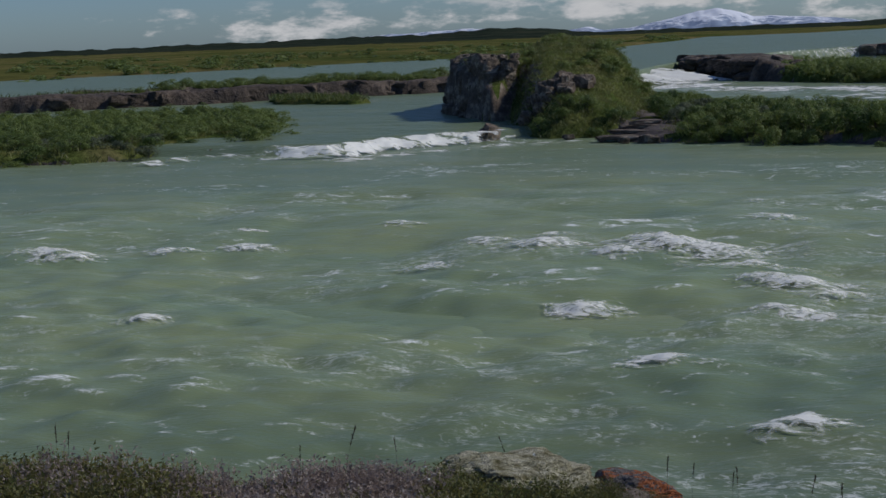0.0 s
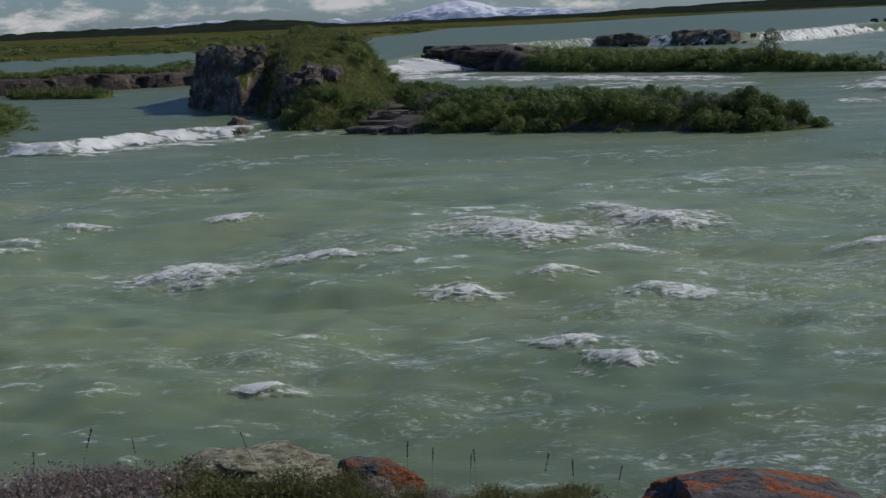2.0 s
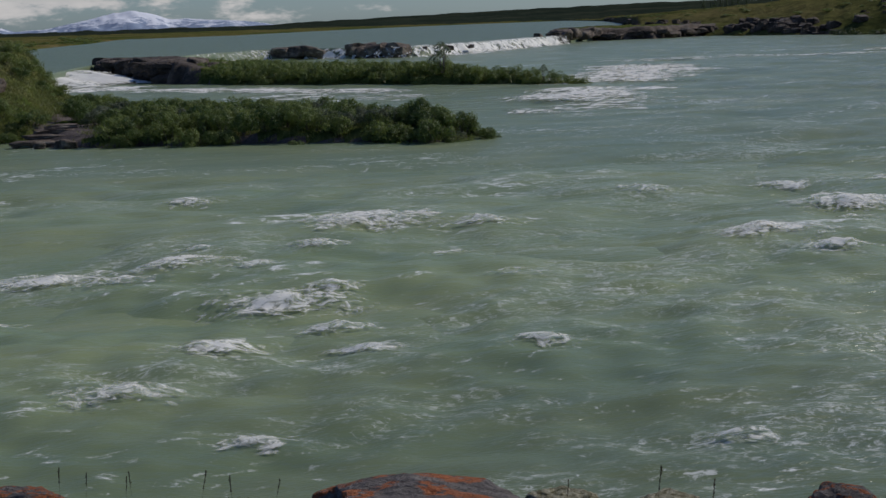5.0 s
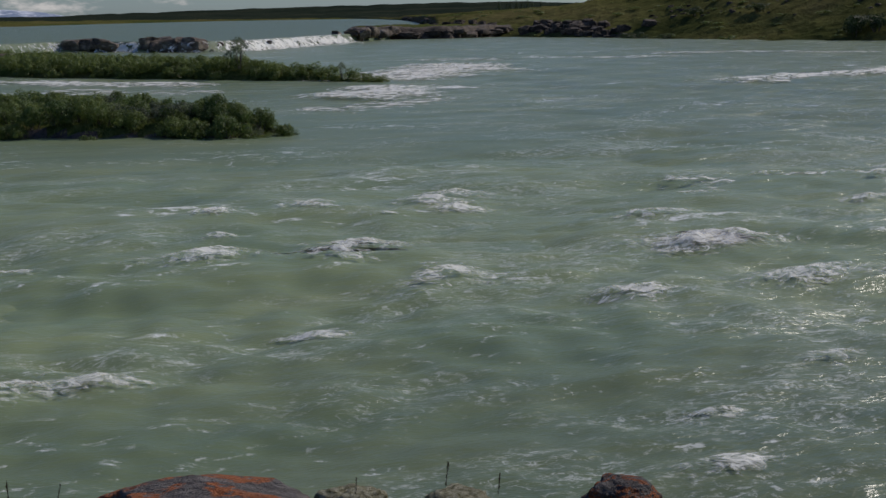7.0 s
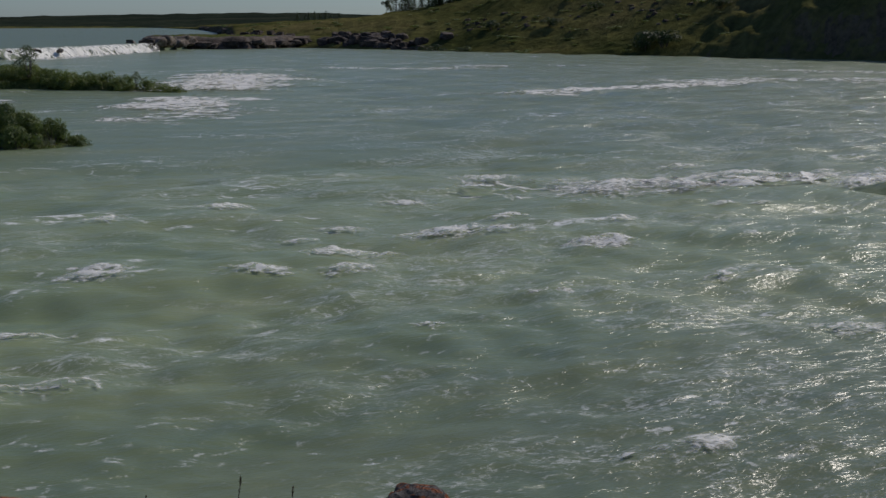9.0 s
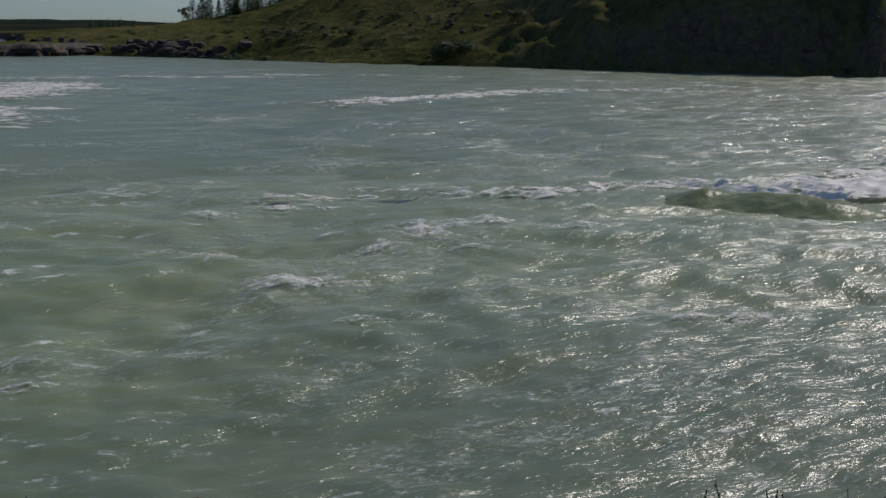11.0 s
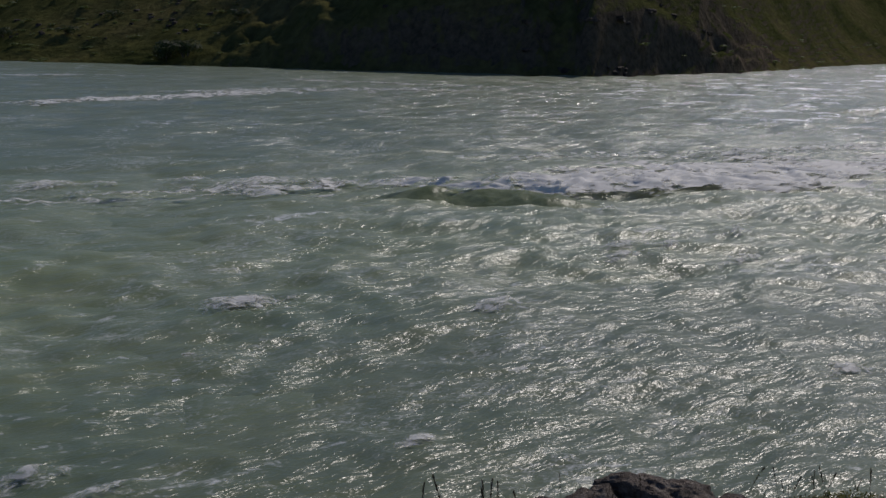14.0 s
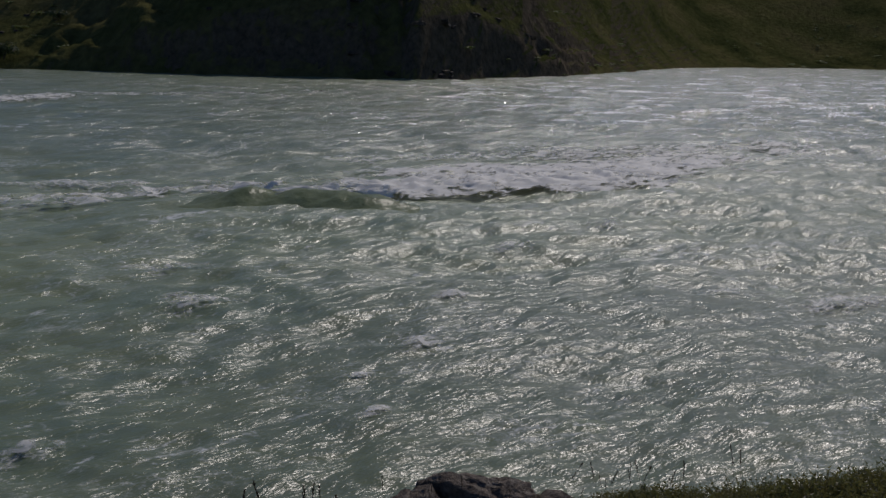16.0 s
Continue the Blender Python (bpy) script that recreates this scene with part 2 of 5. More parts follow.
def leaf_mat(name, a, c):
    def build(nt, b):
        oi, g = nt.nodes.new("ShaderNodeObjectInfo"), nt.nodes.new("ShaderNodeNewGeometry")
        f = maths(nt, "ADD", maths(nt, "MULTIPLY", oi.outputs["Random"], 0.55), maths(nt, "MULTIPLY", g.outputs["Random Per Island"], 0.45))
        nt.links.new(ramp(nt, f, [(0.1, a), (0.9, c)]), b.inputs["Base Color"])
        t = nt.nodes.new("ShaderNodeBsdfTranslucent")
        nt.links.new(ramp(nt, f, [(0.1, tuple(x * 1.6 for x in a)), (0.9, tuple(x * 1.6 for x in c))]), t.inputs[0])
        mx = nt.nodes.new("ShaderNodeMixShader")
        mx.inputs[0].default_value = 0.35
        nt.links.new(b.outputs[0], mx.inputs[1])
        nt.links.new(t.outputs[0], mx.inputs[2])
        nt.links.new(mx.outputs[0], nt.nodes["Material Output"].inputs["Surface"])
    return material(name, build, 0.55, 0.35)


M["leaf"] = leaf_mat("leaf", (0.040, 0.082, 0.018), (0.180, 0.220, 0.056))
M["leaf_grey"] = leaf_mat("leaf_grey", (0.070, 0.092, 0.050), (0.125, 0.145, 0.085))
M["leaf_pale"] = leaf_mat("leaf_pale", (0.11, 0.14, 0.075), (0.21, 0.24, 0.14))
M["leaf_dark"] = leaf_mat("leaf_dark", (0.026, 0.046, 0.016), (0.055, 0.080, 0.028))
M["blade"] = leaf_mat("blade", (0.066, 0.094, 0.022), (0.160, 0.165, 0.054))
M["heather"] = leaf_mat("heather", (0.20, 0.150, 0.125), (0.42, 0.36, 0.31))
M["crowberry"] = leaf_mat("crowberry", (0.070, 0.088, 0.024), (0.185, 0.165, 0.055))
M["stalk"] = leaf_mat("stalk", (0.035, 0.028, 0.020), (0.085, 0.066, 0.042))
M["petal"] = material("petal", speckled((0.7, 0.7, 0.65), (0.8, 0.8, 0.75), (0.8, 0.8, 0.76), 5, 30, 0.1, 0.01), 0.6)
M["bark"] = material("bark", speckled((0.07, 0.055, 0.045), (0.11, 0.09, 0.075), (0.15, 0.13, 0.11), 3, 20, 0.6, 0.01), 0.9)


def lichen_build(nt, b):
    v = coords(nt)
    base = ramp(nt, noise_tex(nt, v, 9, 7, 0.7), [(0.3, (0.05, 0.042, 0.040)), (0.5, (0.13, 0.115, 0.105)), (0.7, (0.24, 0.22, 0.20))])
    patch = noise_tex(nt, v, 3.2, 6, 0.62, 0.5)
    orange = ramp(nt, noise_tex(nt, v, 22, 5, 0.7), [(0.3, (0.24, 0.070, 0.028)), (0.6, (0.36, 0.125, 0.050)), (0.8, (0.42, 0.22, 0.12))])
    spots = noise_tex(nt, v, 14, 4, 0.7)
    m = maths(nt, "MULTIPLY", rng(nt, patch, 0.47, 0.53), rng(nt, spots, 0.40, 0.46))
    nt.links.new(mixc(nt, m, base, orange), b.inputs["Base Color"])
    bump(nt, b, maths(nt, "ADD", noise_tex(nt, v, 9, 7, 0.7), spots), 1.0, 0.03)


M["lichen_rock"] = material("lichen_rock", lichen_build, 0.9, 0.2)
M["moss_cushion"] = material("moss_cushion", speckled((0.20, 0.18, 0.09), (0.46, 0.43, 0.29), (0.62, 0.58, 0.43), 9, 45, 1.0, 0.03), 0.95, 0.1)
M["bank_rock"] = material("bank_rock", speckled((0.12, 0.092, 0.070), (0.25, 0.20, 0.155), (0.40, 0.34, 0.27), 5, 28, 1.0, 0.03), 0.9, 0.2)


# ---- shape helpers ----
_perm = np.random.RandomState(5).permutation(512)
_ang = np.random.RandomState(6).rand(512) * 2 * np.pi


def pn(x, y, seed=0):
    """Gradient noise on arrays, about -0.7 to 0.7."""
    x, y = np.asarray(x, float), np.asarray(y, float)
    xi, yi = np.floor(x).astype(int), np.floor(y).astype(int)
    fx, fy = x - xi, y - yi
    u, v = fx * fx * fx * (fx * (fx * 6 - 15) + 10), fy * fy * fy * (fy * (fy * 6 - 15) + 10)

    def g(ix, iy, dx, dy):
        a = _ang[(_perm[(ix + seed * 37) % 512] + iy * 57 + seed * 11) % 512]
        return np.cos(a) * dx + np.sin(a) * dy
    a = g(xi, yi, fx, fy) * (1 - u) + g(xi + 1, yi, fx - 1, fy) * u
    b = g(xi, yi + 1, fx, fy - 1) * (1 - u) + g(xi + 1, yi + 1, fx - 1, fy - 1) * u
    return a * (1 - v) + b * v


def fbm(x, y, seed=0, octaves=4, gain=0.5):
    s, a = 0, 1.0
    for k in range(octaves):
        s, a = s + a * pn(x * 2 ** k, y * 2 ** k, seed + k), a * gain
    return s


def smooth(t):
    t = np.clip(t, 0, 1)
    return t * t * (3 - 2 * t)


def grid_mesh(name, P, keep=None, edge=None):
    """A mesh from an array of points (rows, columns, 3); cells whose keep is false are left out."""
    r, c = P.shape[:2]
    idx = np.arange(r * c).reshape(r, c)
    a, b, d, e = idx[:-1, :-1], idx[:-1, 1:], idx[1:, 1:], idx[1:, :-1]
    q = np.stack([a, b, d, e], -1).reshape(-1, 4)
    if keep is not None:
        q = q[keep.reshape(-1)]
    used = np.unique(q)
    remap = np.zeros(r * c, int)
    remap[used] = np.arange(len(used))
    me = bpy.data.meshes.new(name)
    V = P.reshape(-1, 3)[used]
    me.vertices.add(len(V))
    me.vertices.foreach_set("co", V.astype(np.float32).ravel())
    q = remap[q]
    me.loops.add(q.size)
    me.loops.foreach_set("vertex_index", q.astype(np.int32).ravel())
    me.polygons.add(len(q))
    me.polygons.foreach_set("loop_start", np.arange(0, q.size, 4, dtype=np.int32))
    me.polygons.foreach_set("use_smooth", np.ones(len(q), bool))
    me.update(calc_edges=True)
    if edge is not None:
        me.attributes.new("edge", "FLOAT", "POINT").data.foreach_set("value", edge.reshape(-1)[used].astype(np.float32))
    return me


def soup(name, V, F, mat, flat=True):
    """A mesh from arrays of points and triangles."""
    me = bpy.data.meshes.new(name)
    me.from_pydata([tuple(v) for v in V], [], [tuple(int(i) for i in f) for f in F])
    me.materials.append(mat)
    if not flat:
        me.polygons.foreach_set("use_smooth", np.ones(len(me.polygons), bool))
    me.update()
    return me


def part(name, me, parent, label=""):
    ob = new(name, me)
    ob.parent = parent
    return tagged(ob, label)


def polar(az, d, z=0.0):
    return (d * math.sin(radians(az)), d * math.cos(radians(az)), z)


def inside(poly, X, Y):
    """Signed distance to a closed outline, positive inside."""
    d, sign = np.full(X.shape, 1e9), np.zeros(X.shape, bool)
    n = len(poly)
    for i in range(n):
        (ax, ay), (bx, by) = poly[i], poly[(i + 1) % n]
        ex, ey = bx - ax, by - ay
        t = np.clip(((X - ax) * ex + (Y - ay) * ey) / (ex * ex + ey * ey), 0, 1)
        d = np.minimum(d, np.hypot(X - ax - t * ex, Y - ay - t * ey))
        c = ((ay > Y) != (by > Y)) & (X < ex * (Y - ay) / (ey if ey else 1e-9) + ax)
        sign ^= c
    return np.where(sign, d, -d)


# ---- the land ----
SHORE_AZ = (-180, -120, -85, -60, -40, -29, -24.6, -19, -14, -10, -7, -4.8, -3.5, 0.7, 7.5, 14, 15.6, 16.8, 21, 28, 36.8, 44.7, 50.4, 56, 58, 61.6, 66, 80, 100, 120, 180)
SHORE_R = (60, 60, 60, 160, 165, 166, 170, 185, 195, 205, 268, 360, 480, 495, 740, 950, 700, 308, 281, 246, 225, 214, 207, 250, 290, 446, 520, 560, 400, 60, 60)
HILL_AZ = (-180, -35, -29, -24, -20, -16, -13.5, -12, -10, -8, 1.4, 7, 14, 17, 20, 24, 180)
HILL_EL = (0.1, 0.06, 0.03, 0.06, 0.10, 0.11, 0.18, 0.24, 0.20, -0.05, -0.02, 0.16, 0.33, 0.38, 0.42, 0.3, 0.2)
TOP_AZ = (-180, 10, 15.5, 18, 22, 26, 30, 36, 50, 56, 62, 75, 110, 180)
TOP_H = (3.0, 1.8, 3.2, 4.8, 6.3, 10.0, 17, 22, 24, 36, 62, 50, 8, 3.4)


def shore_r(az):
    return np.interp(az, SHORE_AZ, SHORE_R)


def land_height(az, s):
    """Height of the far land at a bearing and a distance behind its shore."""
    r = shore_r(az) + s
    x, y = r * np.sin(np.radians(az)), r * np.cos(np.radians(az))
    top = np.interp(az, TOP_AZ, TOP_H)
    width = np.interp(az, (-180, 10, 16, 20, 26, 36, 42, 48, 51, 54.5, 56, 58, 60, 62, 66, 180), (60, 60, 40, 60, 80, 80, 44, 40, 50, 70, 150, 260, 340, 300, 200, 160))
    z = -1.2 + (top + 1.2) * smooth((s + 5) / width) ** np.interp(az, (16, 30, 40, 60), (0.6, 0.8, 0.75, 0.8))
    # the steep, shaded bluff and its rocky spur
    wa = az - 0.06 * s + 2.4 * fbm(az * 0.7, s / 9, 15, 4)
    bluff = np.interp(wa, (35.0, 41.0, 47, 49.0, 50.2, 54.0, 56), (0, 0.9, 1, 0.35, 1.1, 0.8, 0))
    z = z + bluff * 6.0 * smooth((s + 3.0 * fbm(az * 0.9, z * 0.2, 3, 4)) / 6.0) * (1 - smooth((s - 10) / 45))
    rough = np.interp(az, (10, 16, 25, 60), (0.15, 0.5, 1.0, 0.8)) * smooth((s + 6) / 15)
    z = z + rough * (1.1 * fbm(x / 14, y / 14, 3, 5) + 0.4 * fbm(x / 3.5, y / 3.5, 8, 3))
    z = z - 0.9 * np.exp(-((s - 1.5) / 3.0) ** 2) * smooth((az - 16) / 4)
    # far ridges on the skyline
    el = np.interp(az, HILL_AZ, HILL_EL)
    far = 5 + 2600 * np.tan(np.radians(el)) + np.interp(az, (-4, 6), (4.6, 1.6)) * fbm(az * 1.1, az * 0.0 + 2.2, 5, 5)
    low = 1.6 + 0.8 * fbm(x / 60, y / 60, 12, 4)
    flat_part = (az < 15.5) | (az > 115)
    z = np.where(flat_part, np.minimum(z, low + 0.4), z)
    z = z + np.maximum(far - z, 0) * smooth((r - 1500) / 1100)
    return z


def make_ground():
    az = np.concatenate([np.arange(-180, -42, 3.0), np.arange(-42, 82, 0.16), np.arange(82, 180.1, 3.0)])
    s = np.concatenate([np.arange(-6, 12, 0.8), 12 * 1.062 ** np.arange(0, 101)])
    A, S = np.meshgrid(az, s)
    R = shore_r(A) + S
    P = np.stack([R * np.sin(np.radians(A)), R * np.cos(np.radians(A)), land_height(A, S)], -1)
    me = grid_mesh("ground", P)
    for k in ("bank", "plain", "woods"):
        me.materials.append(M[k])
    c = len(az) - 1
    slot = np.zeros((len(s) - 1, c), np.int32)
    mid_r, mid_a = R[:-1, :-1], A[:-1, :-1]
    slot[(mid_a < 15.5) | (mid_a > 115)] = 1
    slot[mid_r > 980 + 120 * pn(mid_a * 2, mid_r / 300, 4)] = 2
    me.polygons.foreach_set("material_index", slot.ravel())
    tagged(new("ground", me), "wide grassy lava plain rising to low dark hills", "ground", kind="structure")


make_ground()


def make_mountain():
    # a broad snow-covered volcano with lower ranges on either side
    az = np.linspace(-24, 6, 420)
    k = np.linspace(0, 1, 26)
    A, K = np.meshgrid(az, k)
    prof = np.interp(az, (-24, -19, -16, -13, -11.5, -9.3, -8.2, -7.6, -6.6, -5.4, -4.4, -3.8, -3.2, -2.4, -1.8, -0.2, 1.4, 3, 6),
                     (-0.1, 0.02, 0.16, 0.25, 0.20, 0.04, 0.16, 0.03, 0.06, 0.26, 0.46, 0.56, 0.62, 0.50, 0.32, 0.26, 0.14, -0.1, -0.2))
    prof = prof * 1.13 + 0.035 * fbm(az * 1.6, az * 0 + 0.5, 21, 4)
    H = np.tan(np.radians(prof)) * 4300 + 5
    Z = (H[None, :] + 30) * (1 - np.abs(K - 1) ** 1.3) - 30 + 9 * fbm(A * 1.3, K * 4, 9, 4) * (1 - K) * K * 4
    P = np.stack([(3900 + 400 * K) * np.sin(np.radians(A)), (3900 + 400 * K) * np.cos(np.radians(A)), Z], -1)
    me = grid_mesh("snow_mountain", P)
    me.materials.append(M["snow"])
    tagged(new("snow_mountain", me), "distant snow-covered volcano behind the plain", "mountain", kind="structure")


make_mountain()


def landform(name, label, poly, cell, height, mats, slot_of=None, kind="structure"):
    """A heightfield over an outline; height(X, Y, d) takes the distance inside the shore."""
    px, py = [p[0] for p in poly], [p[1] for p in poly]
    X, Y = np.meshgrid(np.arange(min(px) - 2, max(px) + 2, cell), np.arange(min(py) - 2, max(py) + 2, cell))
    d = inside(poly, X, Y) + 0.7 * fbm(X / 2.2, Y / 2.2, 31, 3)
    Z = np.where(d > -2.5, height(X, Y, d), -2)
    keep = (d > -1.6)[:-1, :-1]
    me = grid_mesh(name, np.stack([X, Y, Z], -1), keep)
    for m in mats:
        me.materials.append(M[m])
    if slot_of is not None:
        me.polygons.foreach_set("material_index", slot_of(X, Y, d, Z)[:-1, :-1][keep].astype(np.int32))
    return tagged(new(name, me), label, "island", kind=kind)


MOUND = [(-20.6, 84.8), (-18.4, 79.2), (-16.4, 76.0), (-14.4, 70.5), (-12.2, 65.6), (-9.6, 66), (-7, 63.4), (-5.6, 66), (-4.6, 80), (-6, 98), (-14, 106), (-21, 97)]
BUSHY = [(-8, 63.0), (-2, 60.5), (3, 59.2), (8.5, 57.3), (12.7, 58.3), (9, 63), (4, 72), (-3, 79), (-9, 84), (-12, 75)]
LEFT = [(-60, 46), (-31.3, 56.6), (-29, 57.5), (-28.4, 61.3), (-28.2, 64.8), (-25.3, 61), (-23.8, 62.2), (-25, 67.4), (-29, 79), (-33, 87), (-45, 89), (-60, 85), (-80, 78), (-80, 40)]
LEDGE = [(-84, 106), (-68, 97.5), (-57, 98), (-50, 102.5), (-46, 105), (-41, 108), (-36, 111), (-31.5, 112.5), (-24, 117), (-22, 124), (-32, 127), (-46, 122), (-54, 110), (-66, 105), (-84, 113)]
SPIT = [(-39, 101.2), (-31.8, 97.7), (-30.6, 99.5), (-34, 105), (-41, 107)]
LONG = [(-12.2, 152), (-8, 141), (-4.3, 131), (0.3, 124), (10.3, 115), (18.2, 107.8), (28.6, 98.8), (24, 107), (16, 119), (6, 136), (-3, 160), (-12, 162)]
POINT = [(59, 247), (66, 268), (84, 265), (98, 280), (120, 300), (90, 330), (72, 300), (62, 268)]


PLATEAU = [(-20.9, 85.2), (-18.4, 79.6), (-16.8, 76.9), (-15.9, 77.6), (-13.5, 86), (-13, 102), (-21, 99)]


def mound_z(X, Y, d):
    """A hill with its top at the back, a level shoulder above the cliff and a steep flank towards the landing."""
    u = X + 0.09 * (Y - 87)
    crest = np.interp(u, (-21, -19.5, -17.5, -16.0, -14.6, -13.2, -12.0, -10.8, -9.8, -8.6, -6), (3.50, 3.55, 3.75, 4.2, 4.9, 4.65, 4.35, 3.3, 1.5, 0.7, 0.6))
    rise = np.interp(Y, (63, 66, 70, 73, 78, 84, 87, 92, 100), (0.10, 0.22, 0.42, 0.54, 0.76, 0.95, 1.0, 0.85, 0.5))
    lumps = 0.28 * fbm(X / 2.5, Y / 2.5, 41, 4) + 0.10 * fbm(X / 0.8, Y / 0.8, 44, 3)
    slope = np.maximum(0.5, crest * rise)
    shelf = smooth((inside(PLATEAU, X, Y) + 0.2 + 0.5 * fbm(X / 1.3, Y / 1.3, 45, 3)) / 0.7)
    full = slope + np.maximum(np.minimum(crest, 3.75) - slope, 0) * shelf
    w = 3.6 - 3.0 * smooth((-15.0 - X) / 1.2)
    return -0.9 + (full + 0.9 + lumps) * smooth((d + 0.9) / w) ** 0.8


def low_z(h, w, r=0.2):
    return lambda X, Y, d: -0.9 + (h + 0.9 + r * fbm(X / 2.0, Y / 2.0, 43, 4)) * smooth((d + 0.9) / w)


def ledge_z(h, w, r, s):
    def f(X, Y, d):
        step = np.round((fbm(X / 5, Y / 5, 47, 3)) * 3) / 3
        return -0.9 + (h + 0.9 + r * step + 0.12 * fbm(X / 0.9, Y / 0.9, 48, 3)) * smooth((d + 0.9 + 0.5 * fbm(X / 1.2, Y / 1.2, 49, 3)) / w)
    return f


def mound_slot(X, Y, d, Z):
    gy, gx = np.gradient(Z)
    steep = np.hypot(gx, gy) / 0.3 > 1.15
    path = (np.abs(X + 7.9 - 0.05 * (Y - 63) + 0.4 * pn(X, Y, 2)) < 1.0) & (Y < 90)
    return np.where(path, 2, np.where(steep & (X < -13.0), 1, 0))


landform("mound_island", "grassy island hill with a dark basalt cliff", MOUND, 0.3, mound_z, ["turf", "rock", "soil"], mound_slot)
landform("bushy_island", "low river island covered with green bushes", BUSHY, 0.4, low_z(0.55, 3.0), ["turf", "soil"], lambda X, Y, d, Z: (d < 0.8) | (np.hypot(X + 7.5, Y - 66) < 3))
landform("left_island", "low green islet of bushes beside the weir", LEFT, 0.4, low_z(0.5, 2.6), ["turf", "soil"], lambda X, Y, d, Z: d < 0.6)
landform("basalt_ledge", "long dark basalt ledge with grass on top", LEDGE, 0.4, ledge_z(1.55, 2.0, 0.35, 1), ["turf", "shaded_far_rock"], lambda X, Y, d, Z: d < 4.5 + 3 * pn(X / 4, Y / 4, 3))
landform("grass_spit", "flat grassy spit in the side channel", SPIT, 0.3, low_z(0.72, 1.2, 0.1), ["turf"])
landform("long_island", "long low island with willow bushes and rock", LONG, 0.4, lambda X, Y, d: ledge_z(1.9, 2.2, 0.3, 1)(X, Y, d) * (1 - smooth((X + 5) / 9)) + low_z(0.6, 2.5)(X, Y, d) * smooth((X + 5) / 9), ["turf", "shaded_far_rock"], lambda X, Y, d, Z: (X + 1.5 * pn(X / 2, Y / 2, 8) < -1.5) & (d < 9))
landform("rock_point", "dark rocky point beside the waterfall", POINT, 0.7, ledge_z(2.3, 3.0, 0.4, 1), ["turf", "shaded_far_rock"], lambda X, Y, d, Z: d < 4 + 3 * pn(X / 9, Y / 9, 6))


# ---- the water ----
FLOW = 1.2


def zone(X, Y):
    """How rough the river is: calm below the islands, rough in the main current."""
    r = np.hypot(X, Y)
    az = np.degrees(np.arctan2(X, Y))
    calm = smooth((r - 44) / 10) * (1 - smooth((az - 10) / 8))
    open_reach = smooth((r - 62) / 25) * smooth((az - 40) / 9)
    near = 0.5 + 0.5 * smooth((r - 13) / 9)
    return near * (1.0 - 0.8 * calm + 0.9 * open_reach)


def chop(X, Y, seed, cell):
    """Waves whose short lengths fade where the mesh is too coarse to hold them."""
    z = 0
    for L, a, k in ((5.5, 0.34, 0), (2.6, 0.19, 1), (1.3, 0.12, 2), (0.65, 0.08, 3), (0.32, 0.045, 4)):
        n = pn(X / (L * 1.4), Y / L, seed + k)
        ridge = 0.35 - np.abs(n) * 1.5
        z = z + a * np.where(k < 3, 0.6 * n * 1.6 + 0.4 * ridge, n * 1.6) * smooth((L / cell - 1.5) / 2)
    return z


def water_sheet(name, label, rows, cols, y0, y1, up, seed, mat, amp, rest):
    y = y0 * (y1 / y0) ** np.linspace(0, 1, rows)
    u = np.linspace(0, 1, cols)
    Y = np.repeat(y[:, None], cols, 1)
    lo, hi = -0.72 * Y - 4 - up, 2.75 * Y + 8
    X = lo + (hi - lo) * u[None, :]
    cell = np.maximum((hi - lo) / cols, np.gradient(y)[:, None])
    Z = rest + amp * chop(X, Y, seed, cell) * zone(X, Y)
    # foam gathers where the crests are highest and sharpest
    high = (Z - rest) / amp
    sharp = high - 0.25 * (np.roll(high, 2, 0) + np.roll(high, -2, 0) + np.roll(high, 2, 1) + np.roll(high, -2, 1))
    crest = 0.22 * smooth((high - 0.10) / 0.16) * smooth((sharp + 0.01) / 0.05) - 0.06
    me = grid_mesh(name, np.stack([X, Y, Z], -1), None, crest)
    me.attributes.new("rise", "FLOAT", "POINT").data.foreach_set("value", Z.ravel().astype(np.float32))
    # more lace in the main current, little in the slack water below the islands
    r, az = np.hypot(X + 8, Y), np.degrees(np.arctan2(X + 8, Y))
    froth = 0.055 * smooth((az - 2) / 25) * smooth((r - 9) / 9) * (1 - 0.5 * smooth((r - 60) / 20)) - 0.06 * smooth((r - 42) / 8) * (1 - smooth((az - 8) / 10)) - 0.045 * (1 - smooth((r - 16) / 9)) * (1 - smooth((az - 8) / 15))
    me.attributes.new("froth", "FLOAT", "POINT").data.foreach_set("value", froth.ravel().astype(np.float32))
    air_sheen = smooth((np.hypot(X, Y) - 13) / 13) * (1 - 0.55 * smooth((np.hypot(X, Y) - 40) / 15))
    reach = smooth((np.hypot(X, Y) - 42) / 40)
    me.attributes.new("reach", "FLOAT", "POINT").data.foreach_set("value", reach.ravel().astype(np.float32))
    me.attributes.new("air_sheen", "FLOAT", "POINT").data.foreach_set("value", air_sheen.ravel().astype(np.float32))
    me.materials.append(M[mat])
    return tagged(new(name, me), label, "water", kind="structure")


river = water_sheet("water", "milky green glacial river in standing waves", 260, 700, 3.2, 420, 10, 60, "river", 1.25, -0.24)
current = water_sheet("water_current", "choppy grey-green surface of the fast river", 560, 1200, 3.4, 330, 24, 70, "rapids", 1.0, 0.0)


